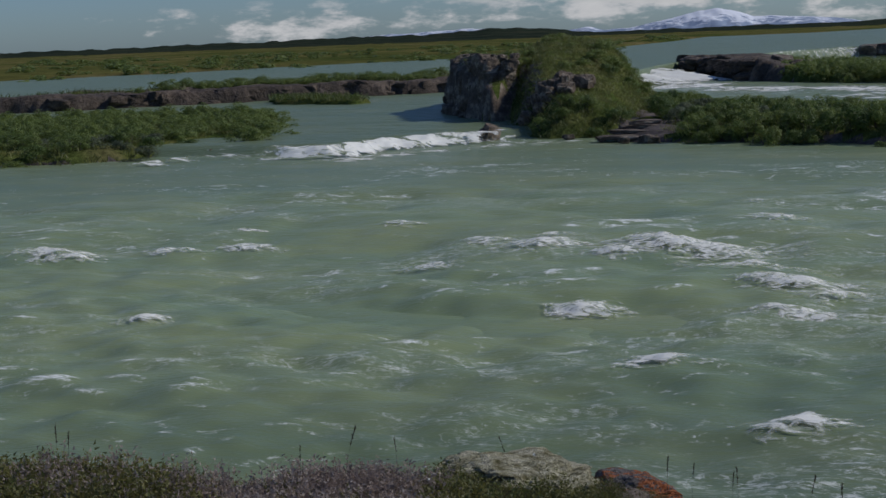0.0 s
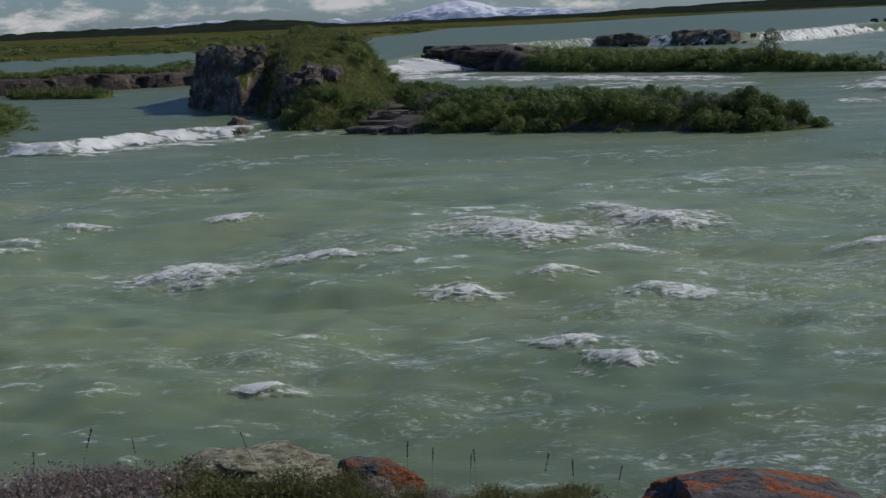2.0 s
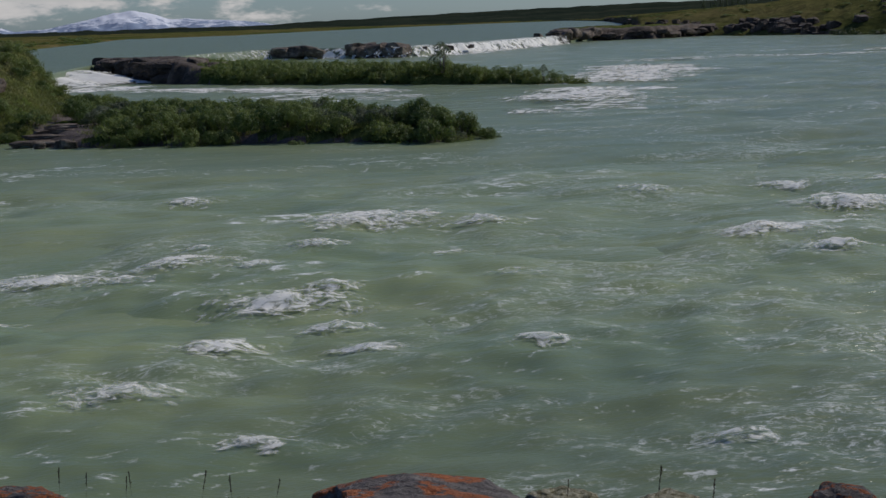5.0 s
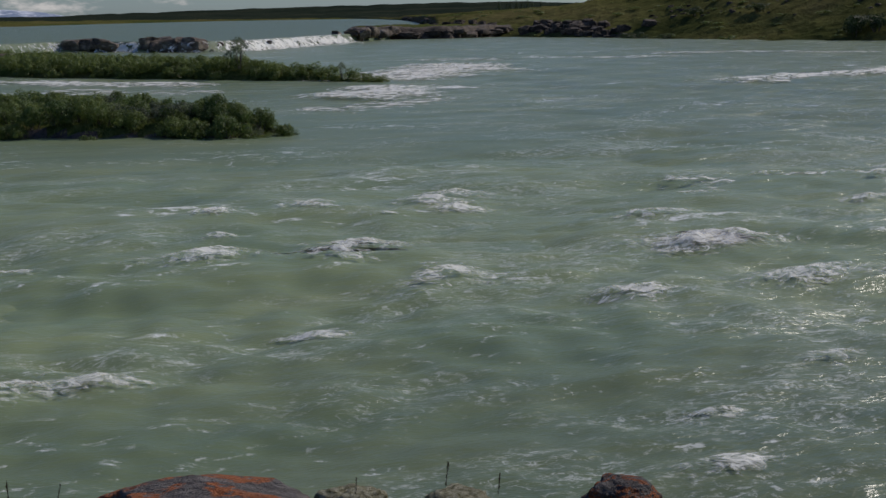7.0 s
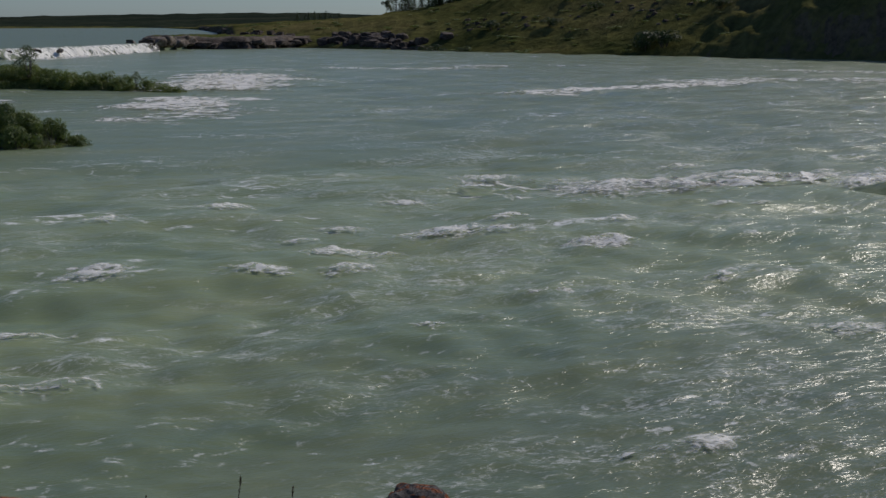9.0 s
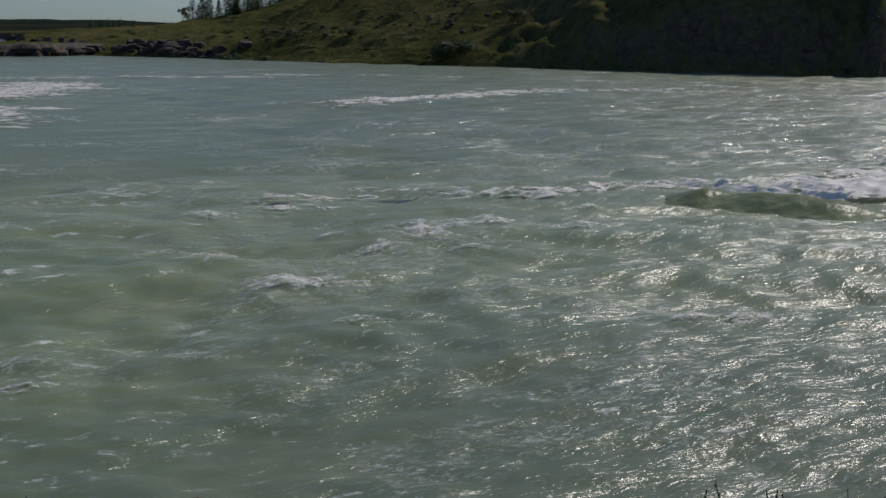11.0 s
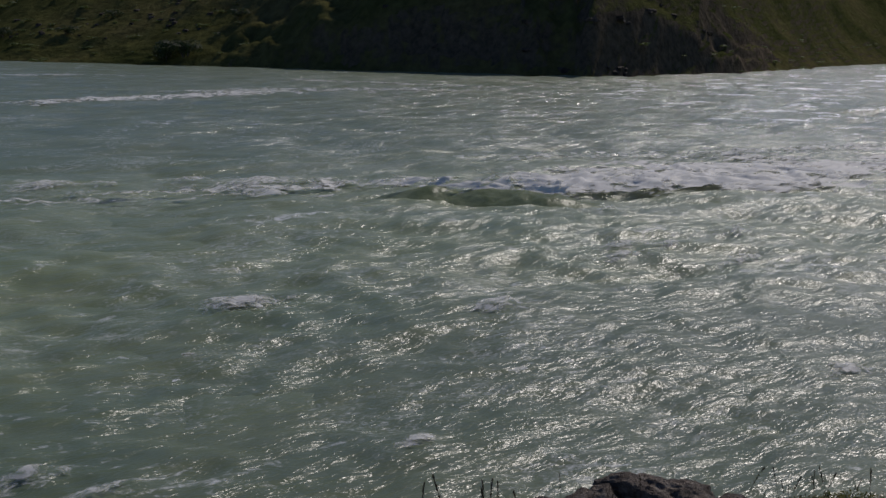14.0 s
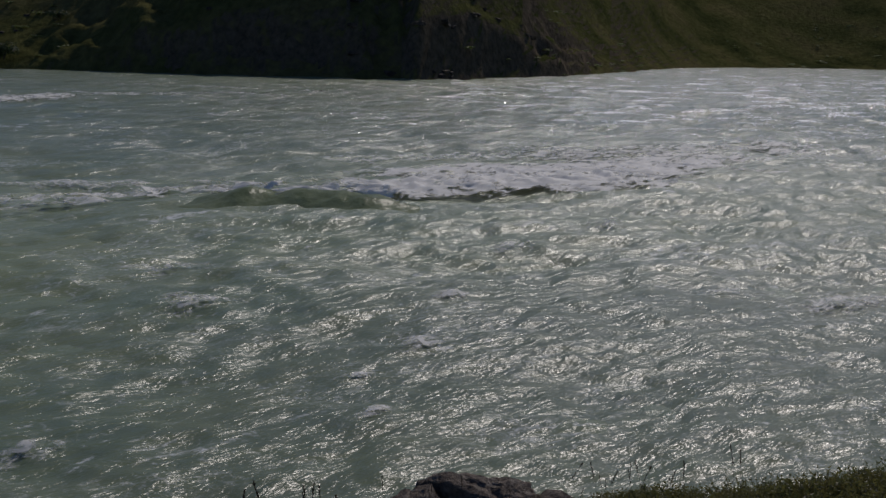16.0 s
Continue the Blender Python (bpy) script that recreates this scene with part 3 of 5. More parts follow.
def flat_water(name, label, pts_near, far, z, mat, lean):
    """A sheet from a curved near edge, given by bearing and distance, out to a far distance."""
    az = np.linspace(pts_near[0][0], pts_near[-1][0], 420)
    near = np.interp(az, [p[0] for p in pts_near], [p[1] for p in pts_near])
    k = np.linspace(0, 1, 200) ** 2.2
    A, K = np.meshgrid(az, k)
    R = near[None, :] + (np.maximum(far, near)[None, :] - near[None, :]) * K if np.ndim(far) else near[None, :] + (far - near[None, :]) * K
    X, Y = R * np.sin(np.radians(A)), R * np.cos(np.radians(A))
    drop = smooth(1 - (R - near[None, :]) / lean)
    Z = z * (1 - drop) - 0.1 * drop + 0.05 * fbm(X / 2.5, Y / 1.6, 81, 3) * smooth(1 - (R - 150) / 400)
    me = grid_mesh(name, np.stack([X, Y, Z], -1))
    me.materials.append(M[mat])
    return tagged(new(name, me), label, "water", kind="structure")


UP_EDGE = [(-45, 122), (-37, 117), (-31, 116), (-27, 119), (-24, 118), (-18, 122), (-14, 124), (-10, 100), (-6.6, 122), (-5, 148), (-3, 167), (0, 196), (2, 208.5), (5, 202), (7.7, 197), (9.7, 206), (11.9, 230), (13.7, 256), (15, 276), (22, 330)]
upper = flat_water("upper_water", "calm grey-blue river above the falls", UP_EDGE, 1300.0, 1.42, "upper", 1.7)
SIDE_EDGE = [(-34, 70), (-26, 66), (-22, 63.5), (-19.2, 62.5), (-15.8, 66), (-13.5, 68), (-11, 69), (-9, 70)]
side = flat_water("side_water", "smooth blue-grey side channel above the weir", SIDE_EDGE, 128.0, 0.42, "upper", 2.0)


# ---- near bank ----
def edge_r(az):
    e = np.interp(az, (-180, -110, -85, -60, -33, -25, -19, -12, -6, 0, 8, 14, 20, 27, 40, 49, 52, 58, 66, 70, 85, 110, 180), (70, 70, 30, 6.5, 5.6, 5.05, 5.1, 5.1, 4.8, 4.55, 4.5, 4.4, 4.3, 4.25, 4.2, 4.5, 4.9, 5.0, 5.25, 5.5, 7, 70, 70))
    return e


def make_near_bank():
    az = np.concatenate([np.arange(-180, -40, 4.0), np.arange(-40, 84, 0.4), np.arange(84, 181, 4.0)])
    k = np.concatenate([np.linspace(0.02, 0.7, 20), np.linspace(0.72, 1.0, 36), np.linspace(1.01, 1.35, 24)])
    A, K = np.meshgrid(az, k)
    R = edge_r(A) * K
    X, Y = R * np.sin(np.radians(A)), R * np.cos(np.radians(A))
    Z = 3.36 + 0.05 * fbm(X / 0.5, Y / 0.5, 91, 4) - 4.4 * smooth((K - 0.97) / 0.33)
    me = grid_mesh("near_bank", np.stack([X, Y, Z], -1))
    me.materials.append(M["bank_turf"])
    tagged(new("near_bank", me), "heath-covered rock bank high above the river", "bank", kind="structure")


M["bank_turf"] = material("bank_turf", speckled((0.035, 0.034, 0.016), (0.060, 0.056, 0.025), (0.085, 0.072, 0.045), 4, 30, 1.0, 0.03), 0.95, 0.1)
make_near_bank()


# ---- rocks ----
def rock_mesh(name, seed, mat, sub=3, cuts=9, rough=0.10, squash=0.8, blocky=False):
    """An angular boulder about one metre across: a ball cut by planes and roughened."""
    rs = np.random.RandomState(seed)
    bm = bmesh.new()
    bmesh.ops.create_icosphere(bm, subdivisions=sub, radius=0.62)
    planes = []
    for ax in ((1, 0, 0), (-1, 0, 0), (0, 1, 0), (0, -1, 0), (0, 0, 1), (0, 0, -1)) if blocky else ():
        n = np.array(ax) + rs.normal(size=3) * 0.10
        planes.append((Vector(n / np.linalg.norm(n)), rs.uniform(0.36, 0.44)))
    for _ in range(cuts):
        n = rs.normal(size=3)
        n[2] *= 0.7
        n /= np.linalg.norm(n)
        planes.append((Vector(n), rs.uniform(0.34, 0.5)))
    for v in bm.verts:
        for n, d in planes:
            k = v.co.dot(n) - d
            if k > 0:
                v.co -= n * k
        v.co += v.co.normalized() * (rough * noise.fractal(v.co * 3.1 + Vector((seed, 0, 0)), 0.9, 2.1, 4))
        v.co.z *= squash
    me = bpy.data.meshes.new(name)
    bm.to_mesh(me)
    bm.free()
    me.materials.append(M[mat])
    return me


BASALT = [rock_mesh("boulder", k, "rock", 3, 5, 0.075, 0.95, True) for k in range(6)]
rs = np.random.RandomState(11)


LOOSE_V, LOOSE_F = [], []


def boulder(x, y, z, size, label, group, mats=BASALT, tall=1.0, name="boulder", loose=False):
    me = mats[rs.randint(len(mats))]
    turn = Euler((rs.uniform(-0.2, 0.2), rs.uniform(-0.2, 0.2), rs.uniform(0, 6.28)))
    scale = (size, size * rs.uniform(0.8, 1.1), size * tall)
    if loose:
        m = np.array(Matrix.LocRotScale((x, y, z), turn, scale))
        V = np.empty(len(me.vertices) * 3, np.float32)
        me.vertices.foreach_get("co", V)
        F = np.empty(len(me.polygons) * 3, np.int32)
        me.polygons.foreach_get("vertices", F)
        LOOSE_F.append(F.reshape(-1, 3) + sum(len(v) for v in LOOSE_V))
        LOOSE_V.append(V.reshape(-1, 3) @ m[:3, :3].T + m[:3, 3])
        return None
    ob = new(name, me)
    ob.location, ob.rotation_euler, ob.scale = (x, y, z), turn, scale
    return tagged(ob, label, "rock", group)


def z_of(poly, fn, x, y):
    X, Y = np.array([[x]]), np.array([[y]])
    d = inside(poly, X, Y) + 0.7 * fbm(X / 2.2, Y / 2.2, 31, 3)
    return float(fn(X, Y, d)[0, 0]), float(d[0, 0])


def along(poly, i0, i1, step):
    """Points along the shore from corner i0 to corner i1."""
    for i in range(i0, i1):
        a, b = Vector(poly[i]), Vector(poly[i + 1])
        n = max(1, int((b - a).length / step))
        for k in range(n):
            yield a.lerp(b, (k + 0.5) / n)


# cliff of the mound: stacked blocks along its western face
CLIFF = [(-21.2, 86), (-20.9, 84.2), (-18.7, 79.0), (-16.9, 76.3), (-15.8, 76.5)]
for p in along(CLIFF, 0, 4, 0.75):
    for lay in range(7):
        zz = 0.15 + 0.52 * lay
        if p.x > -16.2 and lay < 2:
            continue
        back = 0.09 * lay
        boulder(p.x + 0.15 + back + rs.uniform(-0.3, 0.25), p.y - 0.15 + back + rs.uniform(-0.35, 0.35), zz + rs.uniform(-0.1, 0.1), rs.uniform(0.75, 1.35), "dark fractured basalt block of the island cliff", "cliff blocks", tall=rs.uniform(0.55, 1.15))
for p in along(CLIFF, 1, 4, 0.5):
    boulder(p.x + 0.9 + rs.uniform(-0.3, 0.5), p.y + 0.8 + rs.uniform(-0.3, 0.5), 3.72 + rs.uniform(-0.15, 0.1), rs.uniform(0.35, 0.75), "pale weathered stone on the cliff's brink", "brink stones", tall=0.6)
# outcrop on the front slope of the mound
for k in range(26):
    az, d = rs.uniform(-10.9, -9.1), rs.uniform(71, 73.2)
    x, y, _ = polar(az, d)
    z, _d = z_of(MOUND, mound_z, x, y)
    boulder(x, y, z + rs.uniform(-0.1, 0.45), rs.uniform(0.5, 0.95), "weathered grey basalt outcrop in the grass", "outcrop blocks", tall=rs.uniform(0.8, 1.3))
x, y, _ = polar(-8.5, 72.5)
boulder(x, y, z_of(MOUND, mound_z, x, y)[0] + 0.42, 1.0, "rounded black boulder on the grassy slope", "black boulder", tall=0.95)
x, y, _ = polar(-12.4, 67.6)
boulder(x, y, 0.3, 1.1, "wet dark rock at the end of the weir", "weir rocks")
for az, d, s in ((-20.7, 66.5, 0.7), (-20.5, 67.5, 0.6), (-21.6, 65.6, 0.6), (-23.6, 66.0, 0.5), (-6.2, 63.6, 0.7), (-7.0, 63.4, 0.5), (-5.9, 63.2, 0.8), (-9.2, 66.4, 0.5), (-7.9, 64.4, 0.4)):
    x, y, _ = polar(az, d)
    boulder(x, y, 0.12, s, "wet dark stone at the water's edge", "shore stones", tall=0.7)
# flat stone steps at the landing
for k in range(4):
    ob = new("stone_slab", BASALT[k])
    ob.location, ob.scale, ob.rotation_euler = (-7.9 + 0.25 * k, 64.0 + 0.75 * k, 0.18 + 0.17 * k), (2.7 - 0.3 * k, 0.8, 0.32), (0, 0, 0.05 * k)
    tagged(ob, "flat brown stone step at the landing", "stone", "landing steps")
# front of the basalt ledge
for p in along(LEDGE, 0, 8, 1.2):
    for zz in (0.25, 0.95):
        boulder(p.x + rs.uniform(-0.6, 0.6), p.y + 0.9 + rs.uniform(-0.3, 0.6) + zz * 0.5, zz, rs.uniform(1.5, 2.5), "dark brown basalt block of the river ledge", "ledge blocks", tall=rs.uniform(0.45, 0.7), loose=True)
# rocky head of the long island, and the two rocks on the lip of the falls
for k in range(34):
    x = rs.uniform(-11.5, 2)
    y = 143 - 1.25 * (x + 8) + rs.uniform(1, 11)
    boulder(x, y, rs.uniform(0.5, 1.5), rs.uniform(1.6, 2.8), "dark basalt block at the head of the island", "island head blocks", tall=0.6)
for p in along(LONG, 0, 2, 1.5):
    for zz in (0.3, 0.9, 1.5):
        boulder(p.x + rs.uniform(-0.4, 0.8), p.y + rs.uniform(0, 1.2) + zz * 0.5, zz, rs.uniform(1.8, 3.0), "", "", tall=rs.uniform(0.35, 0.55), loose=True)
for az, d, s, t in ((2.6, 204, 4.2, 0.46), (3.0, 203.5, 4.4, 0.48), (3.4, 203, 4.4, 0.46), (3.8, 202, 4.0, 0.42), (5.6, 199, 4.2, 0.50), (6.0, 198.5, 4.4, 0.52), (6.4, 198, 4.4, 0.50), (7.0, 197.5, 4.2, 0.55), (7.3, 197, 4.0, 0.54)):
    x, y, _ = polar(az, d)
    boulder(x, y, 1.0, s, "dark square basalt rock on the lip of the falls", "fall rocks", tall=t)
for az, d, s in ((8.3, 199, 1.0), (9.3, 202, 1.3), (10.2, 206, 1.0), (8.8, 203, 0.8), (12.9, 252, 1.8), (13.5, 260, 2.4), (13.9, 258, 3.2), (14.3, 263, 3.6), (14.8, 270, 3.8), (15.2, 277, 3.6)):
    x, y, _ = polar(az, d)
    boulder(x, y, 1.0 if s < 1.5 else 1.5, s, "black wet rock in the waterfall", "fall stones", tall=0.7)
for p in along(POINT, 0, 4, 3.0):
    boulder(p.x + rs.uniform(0, 1.5), p.y + rs.uniform(0, 2), rs.uniform(0.3, 1.6), rs.uniform(2.6, 4.4), "dark basalt block of the rocky point", "point blocks", tall=0.4, loose=True)


def far_z(az, d):
    a = np.array([az])
    return float(land_height(a, np.array([d]) - shore_r(a))[0])


for k in range(110):
    az = rs.normal(22.4, 1.0) if k < 80 else rs.uniform(15.5, 19.5)
    d = float(shore_r(az)) + rs.uniform(7, 20)
    x, y, _ = polar(az, d)
    boulder(x, y, far_z(az, d) + rs.uniform(-0.2, 0.5), rs.uniform(1.6, 3.4), "dark lava outcrop on the grassy bank", "bank outcrop", tall=0.65, loose=True)
for k in range(60):
    az = rs.uniform(25.5, 36)
    d = float(shore_r(az)) + rs.uniform(16, 38)
    x, y, _ = polar(az, d)
    boulder(x, y, far_z(az, d) - 0.1, rs.uniform(0.5, 1.4), "brown scree rock on the slope", "scree rocks", tall=0.6, loose=True)
for k in range(34):
    az = rs.uniform(49.6, 55.2) if k < 20 else rs.uniform(38.6, 49.5)
    d = float(shore_r(az)) + rs.uniform(0, 14)
    x, y, _ = polar(az, d)
    boulder(x, y, far_z(az, d) - 0.7, rs.uniform(1.0, 2.4), "shaded dark basalt crag above the water", "bluff crags", tall=rs.uniform(0.35, 0.6), loose=True)


tagged(new("far_rocks", soup("far_rocks", np.concatenate(LOOSE_V), np.concatenate(LOOSE_F), M["shaded_far_rock"])), "dark basalt blocks and scree along the river banks", "rocks", kind="stuff")


# ---- bushes and trees ----
def leaf_cloud(seed, blobs, per, size):
    """Many small leaf faces over the outsides of a few rounded clumps."""
    r = np.random.RandomState(seed)
    V, F = [], []
    for cx, cy, cz, rad in blobs:
        n = r.normal(size=(per, 3))
        n /= np.linalg.norm(n, axis=1)[:, None]
        n[:, 2] = np.where(n[:, 2] < -0.45, -n[:, 2], n[:, 2])
        p = np.array([cx, cy, cz]) + n * rad * (0.72 + 0.42 * r.rand(per, 1))
        t = np.cross(n, r.normal(size=(per, 3)))
        t /= np.linalg.norm(t, axis=1)[:, None] + 1e-9
        b = np.cross(n, t) + 0.5 * n * r.normal(size=(per, 1))
        s = size * r.uniform(0.6, 1.4, (per, 1))
        for k in range(per):
            i = len(V)
            V += [p[k] - t[k] * s[k], p[k] - b[k] * s[k] * 0.45 , p[k] + t[k] * s[k] + n[k] * s[k] * 0.3, p[k] + b[k] * s[k] * 0.45]
            F += [(i, i + 1, i + 2), (i, i + 2, i + 3)]
    return V, F


def stems(seed, n, h, spread, rad):
    r = np.random.RandomState(seed)
    V, F = [], []
    for _ in range(n):
        a, l = r.rand() * 6.28, h * r.uniform(0.7, 1.0)
        tip = np.array([math.cos(a) * spread * r.uniform(0.4, 1), math.sin(a) * spread * r.uniform(0.4, 1), l])
        base = np.array([math.cos(a) * 0.08, math.sin(a) * 0.08, -0.25])
        for j, (q0, w0) in enumerate(((base, rad), (base * 0.45 + tip * 0.55 + np.array([0, 0, 0.08]), rad * 0.6), (tip, rad * 0.15))):
            V += [q0 + np.array([math.cos(c) * w0, math.sin(c) * w0, 0]) for c in (0, 2.1, 4.2)]
        i = len(V) - 9
        for lay in (0, 3):
            for c in range(3):
                d = (c + 1) % 3
                F += [(i + lay + c, i + lay + d, i + lay + 3 + d), (i + lay + c, i + lay + 3 + d, i + lay + 3 + c)]
    return V, F


def bush_proto(seed, h, w, leaf, size, per, nblob, name):
    r = np.random.RandomState(seed)
    blobs = []
    for k in range(nblob):
        a, d = r.rand() * 6.28, w * r.uniform(0.1, 0.75)
        rad = w * r.uniform(0.20, 0.38)
        blobs.append((math.cos(a) * d, math.sin(a) * d, max(rad * 0.55, h * r.uniform(0.2, 0.8) * (1 - 0.35 * d / w)), rad))
    return (soup("stem", *stems(seed, 7, h * 0.8, w * 0.6, 0.025), M["bark"]), soup("crown", *leaf_cloud(seed, blobs, per, size), M[leaf]), name)


BUSHES = [bush_proto(100 + k, 0.95, 0.95, "leaf", 0.036, 190, 13, "willow_bush") for k in range(4)]
GREY = [bush_proto(110 + k, 0.75, 0.9, "leaf_grey", 0.034, 170, 12, "willow_bush") for k in range(2)]
DARK = [bush_proto(120 + k, 1.2, 1.0, "leaf_dark", 0.05, 130, 12, "willow_bush") for k in range(2)]
COARSE = [bush_proto(130 + k, 0.95, 0.95, "leaf", 0.046, 110, 12, "willow_bush") for k in range(4)]


SCRUB_V, SCRUB_F = [], []


def bush(proto, x, y, z, s, label, group, tall=1.0, loose=False):
    turn = rs.uniform(0, 6.28)
    if loose:
        me = COARSE[rs.randint(len(COARSE))][1]
        V = np.empty(len(me.vertices) * 3, np.float32)
        me.vertices.foreach_get("co", V)
        V = V.reshape(-1, 3)
        F = np.empty(len(me.polygons) * 3, np.int32)
        me.polygons.foreach_get("vertices", F)
        c, n = math.cos(turn) * s, math.sin(turn) * s
        W = np.stack([V[:, 0] * c - V[:, 1] * n + x, V[:, 0] * n + V[:, 1] * c + y, V[:, 2] * s * tall + z - 0.05], -1)
        SCRUB_F.append(F.reshape(-1, 3) + sum(len(v) for v in SCRUB_V))
        SCRUB_V.append(W)
        return None
    ob = new(proto[2])
    ob.location, ob.scale, ob.rotation_euler = (x, y, z - 0.05), (s, s, s * tall), (0, 0, turn)
    part("stem", proto[0], ob, "grey-brown branching stems")
    part("crown", proto[1], ob)
    return tagged(ob, label, "bush", group)


def scatter(poly, fn, n, spacing, inset, ok=lambda x, y: True):
    px, py = [p[0] for p in poly], [p[1] for p in poly]
    got = []
    for _ in range(n * 40):
        if len(got) >= n:
            break
        x, y = rs.uniform(min(px), max(px)), rs.uniform(min(py), max(py))
        if not ok(x, y) or any((x - a) ** 2 + (y - b) ** 2 < spacing ** 2 for a, b, _ in got):
            continue
        z, d = z_of(poly, fn, x, y)
        if d > inset:
            got.append((x, y, z))
    return got


for x, y, z in scatter(BUSHY, low_z(0.55, 3.0), 190, 0.78, 0.25, lambda x, y: x > -6.4 + 0.25 * (70 - y)):
    s = rs.uniform(0.7, 1.05) * float(np.interp(x, (3, 9, 12.5), (1.1, 1.1, 0.85)))
    bush(BUSHES[rs.randint(4)] if rs.rand() < 0.85 else GREY[rs.randint(2)], x, y, z, s, "dense green willow bush on the low island", "island bushes", rs.uniform(0.85, 1.15))
for x, y, z in scatter(BUSHY, low_z(0.55, 3.0), 70, 0.42, 0.25, lambda x, y: x > 6.5):
    bush(BUSHES[rs.randint(4)], x, y, z, rs.uniform(0.55, 0.85), "dense green willow bush on the low island", "island bushes", rs.uniform(0.8, 1.1))
for x, y, z in scatter(LEFT, low_z(0.5, 2.6), 300, 0.85, 0.1, lambda x, y: -0.66 * y < x < 0 and y > 50):
    bush(BUSHES[rs.randint(4)] if rs.rand() < 0.5 else GREY[rs.randint(2)], x, y, z, rs.uniform(0.75, 1.25), "green and grey willow scrub beside the weir", "islet bushes", rs.uniform(0.5, 0.85), loose=y > 63.5)
for x, y, z in scatter(LONG, low_z(0.6, 2.5), 290, 0.9, 0.25, lambda x, y: -1.5 < x < 28):
    s = rs.uniform(1.0, 1.4) * (0.75 if x > 20 else 1)
    bush(BUSHES[rs.randint(4)] if rs.rand() < 0.6 else DARK[rs.randint(2)], x, y, z, s, "dark green willow bush on the long island", "long island bushes", loose=True)
for x, y, z in scatter(MOUND, mound_z, 70, 1.1, 0.35, lambda x, y: (y < 69 and -12.5 < x < -8.5) or (-11.8 < x < -9.2 and 77.5 < y < 88)):
    bush(BUSHES[rs.randint(4)], x, y, z, rs.uniform(0.6, 1.0), "green shrub on the slope of the mound", "mound shrubs", rs.uniform(0.7, 1.0), loose=y > 80)
for x, y, z in scatter(MOUND, mound_z, 110, 0.9, 1.2, lambda x, y: y > 70 and x < -9.2 and not (-12.5 < x < -9.4 and 68 < y < 75)):
    bush(BUSHES[rs.randint(4)], x, y, z - 0.1, rs.uniform(0.45, 0.85), "", "", rs.uniform(0.4, 0.7), loose=True)
for x, y, z in scatter(LEDGE, ledge_z(1.55, 2.0, 0.35, 1), 120, 1.3, 3.2, lambda x, y: -52 < x < -31):
    bush(BUSHES[rs.randint(4)], x, y, z, rs.uniform(1.0, 1.6), "low green scrub on top of the ledge", "ledge scrub", 0.55, True)
for x, y, z in scatter(SPIT, low_z(0.72, 1.2, 0.1), 16, 1.3, 0.5):
    bush(GREY[rs.randint(2)], x, y, z, rs.uniform(0.6, 0.9), "low scrub on the grassy spit", "spit scrub", 0.4, True)

# low scrub over the plain and the far bank
SPARSE = [bush_proto(136 + k, 0.8, 1.0, "leaf", 0.10, 26, 9, "willow_bush") for k in range(3)]
COARSE, keep_coarse = SPARSE, COARSE
for k in range(330):
    az = rs.uniform(-31, -4.5)
    d = float(shore_r(az)) + 3 + 260 * rs.rand() ** 1.6
    bush(None, *polar(az, d)[:2], far_z(az, d), rs.uniform(1.0, 3.4), "", "", rs.uniform(0.25, 0.5), loose=True)
for k in range(260):
    az = rs.uniform(16, 37) if k < 150 else rs.uniform(52, 70)
    d = float(shore_r(az)) + 2 + 55 * rs.rand()
    bush(None, *polar(az, d)[:2], far_z(az, d), rs.uniform(0.8, 2.0), "", "", rs.uniform(0.25, 0.45), loose=True)
COARSE = keep_coarse
V, F = np.concatenate(SCRUB_V), np.concatenate(SCRUB_F)
me = bpy.data.meshes.new("scrub")
me.vertices.add(len(V))
me.vertices.foreach_set("co", V.ravel())
me.loops.add(F.size)
me.loops.foreach_set("vertex_index", F.astype(np.int32).ravel())
me.polygons.add(len(F))
me.polygons.foreach_set("loop_start", np.arange(0, F.size, 3, dtype=np.int32))
me.update(calc_edges=True)
me.materials.append(M["leaf"])
tagged(new("scrub", me), "mixed green willow scrub on the river islands", "scrub", kind="stuff")

# the single small tree on the long island
birch_proto = bush_proto(140, 1.9, 0.95, "leaf_pale", 0.055, 60, 12, "small_tree")
bx, by, _ = polar(9.05, 111.5)
bush(birch_proto, bx, by, 1.25, 1.4, "thin grey-green sapling standing above the bushes", "saplings")
bush(birch_proto, *polar(13.1, 104.5)[:2], 0.6, 0.65, "thin grey-green sapling near the island tip", "saplings")

# bank bushes and the spruce row on the far bank
for az, off, s in ((33.3, 7, 4.2), (34.1, 8, 3.6), (24.8, 3, 3.0), (29.6, 20, 2.2), (27.2, 24, 2.4), (31.3, 30, 2.0), (36.2, 24, 2.2), (26.1, 4, 1.8), (52.2, 16, 2.5), (48.4, 18, 2.6), (44.0, 22, 2.4)):
    d = float(shore_r(az)) + off
    bush(DARK[rs.randint(2)], *polar(az, d)[:2], far_z(az, d), s, "dark rounded willow bush on the far bank", "bank bushes", 0.75)


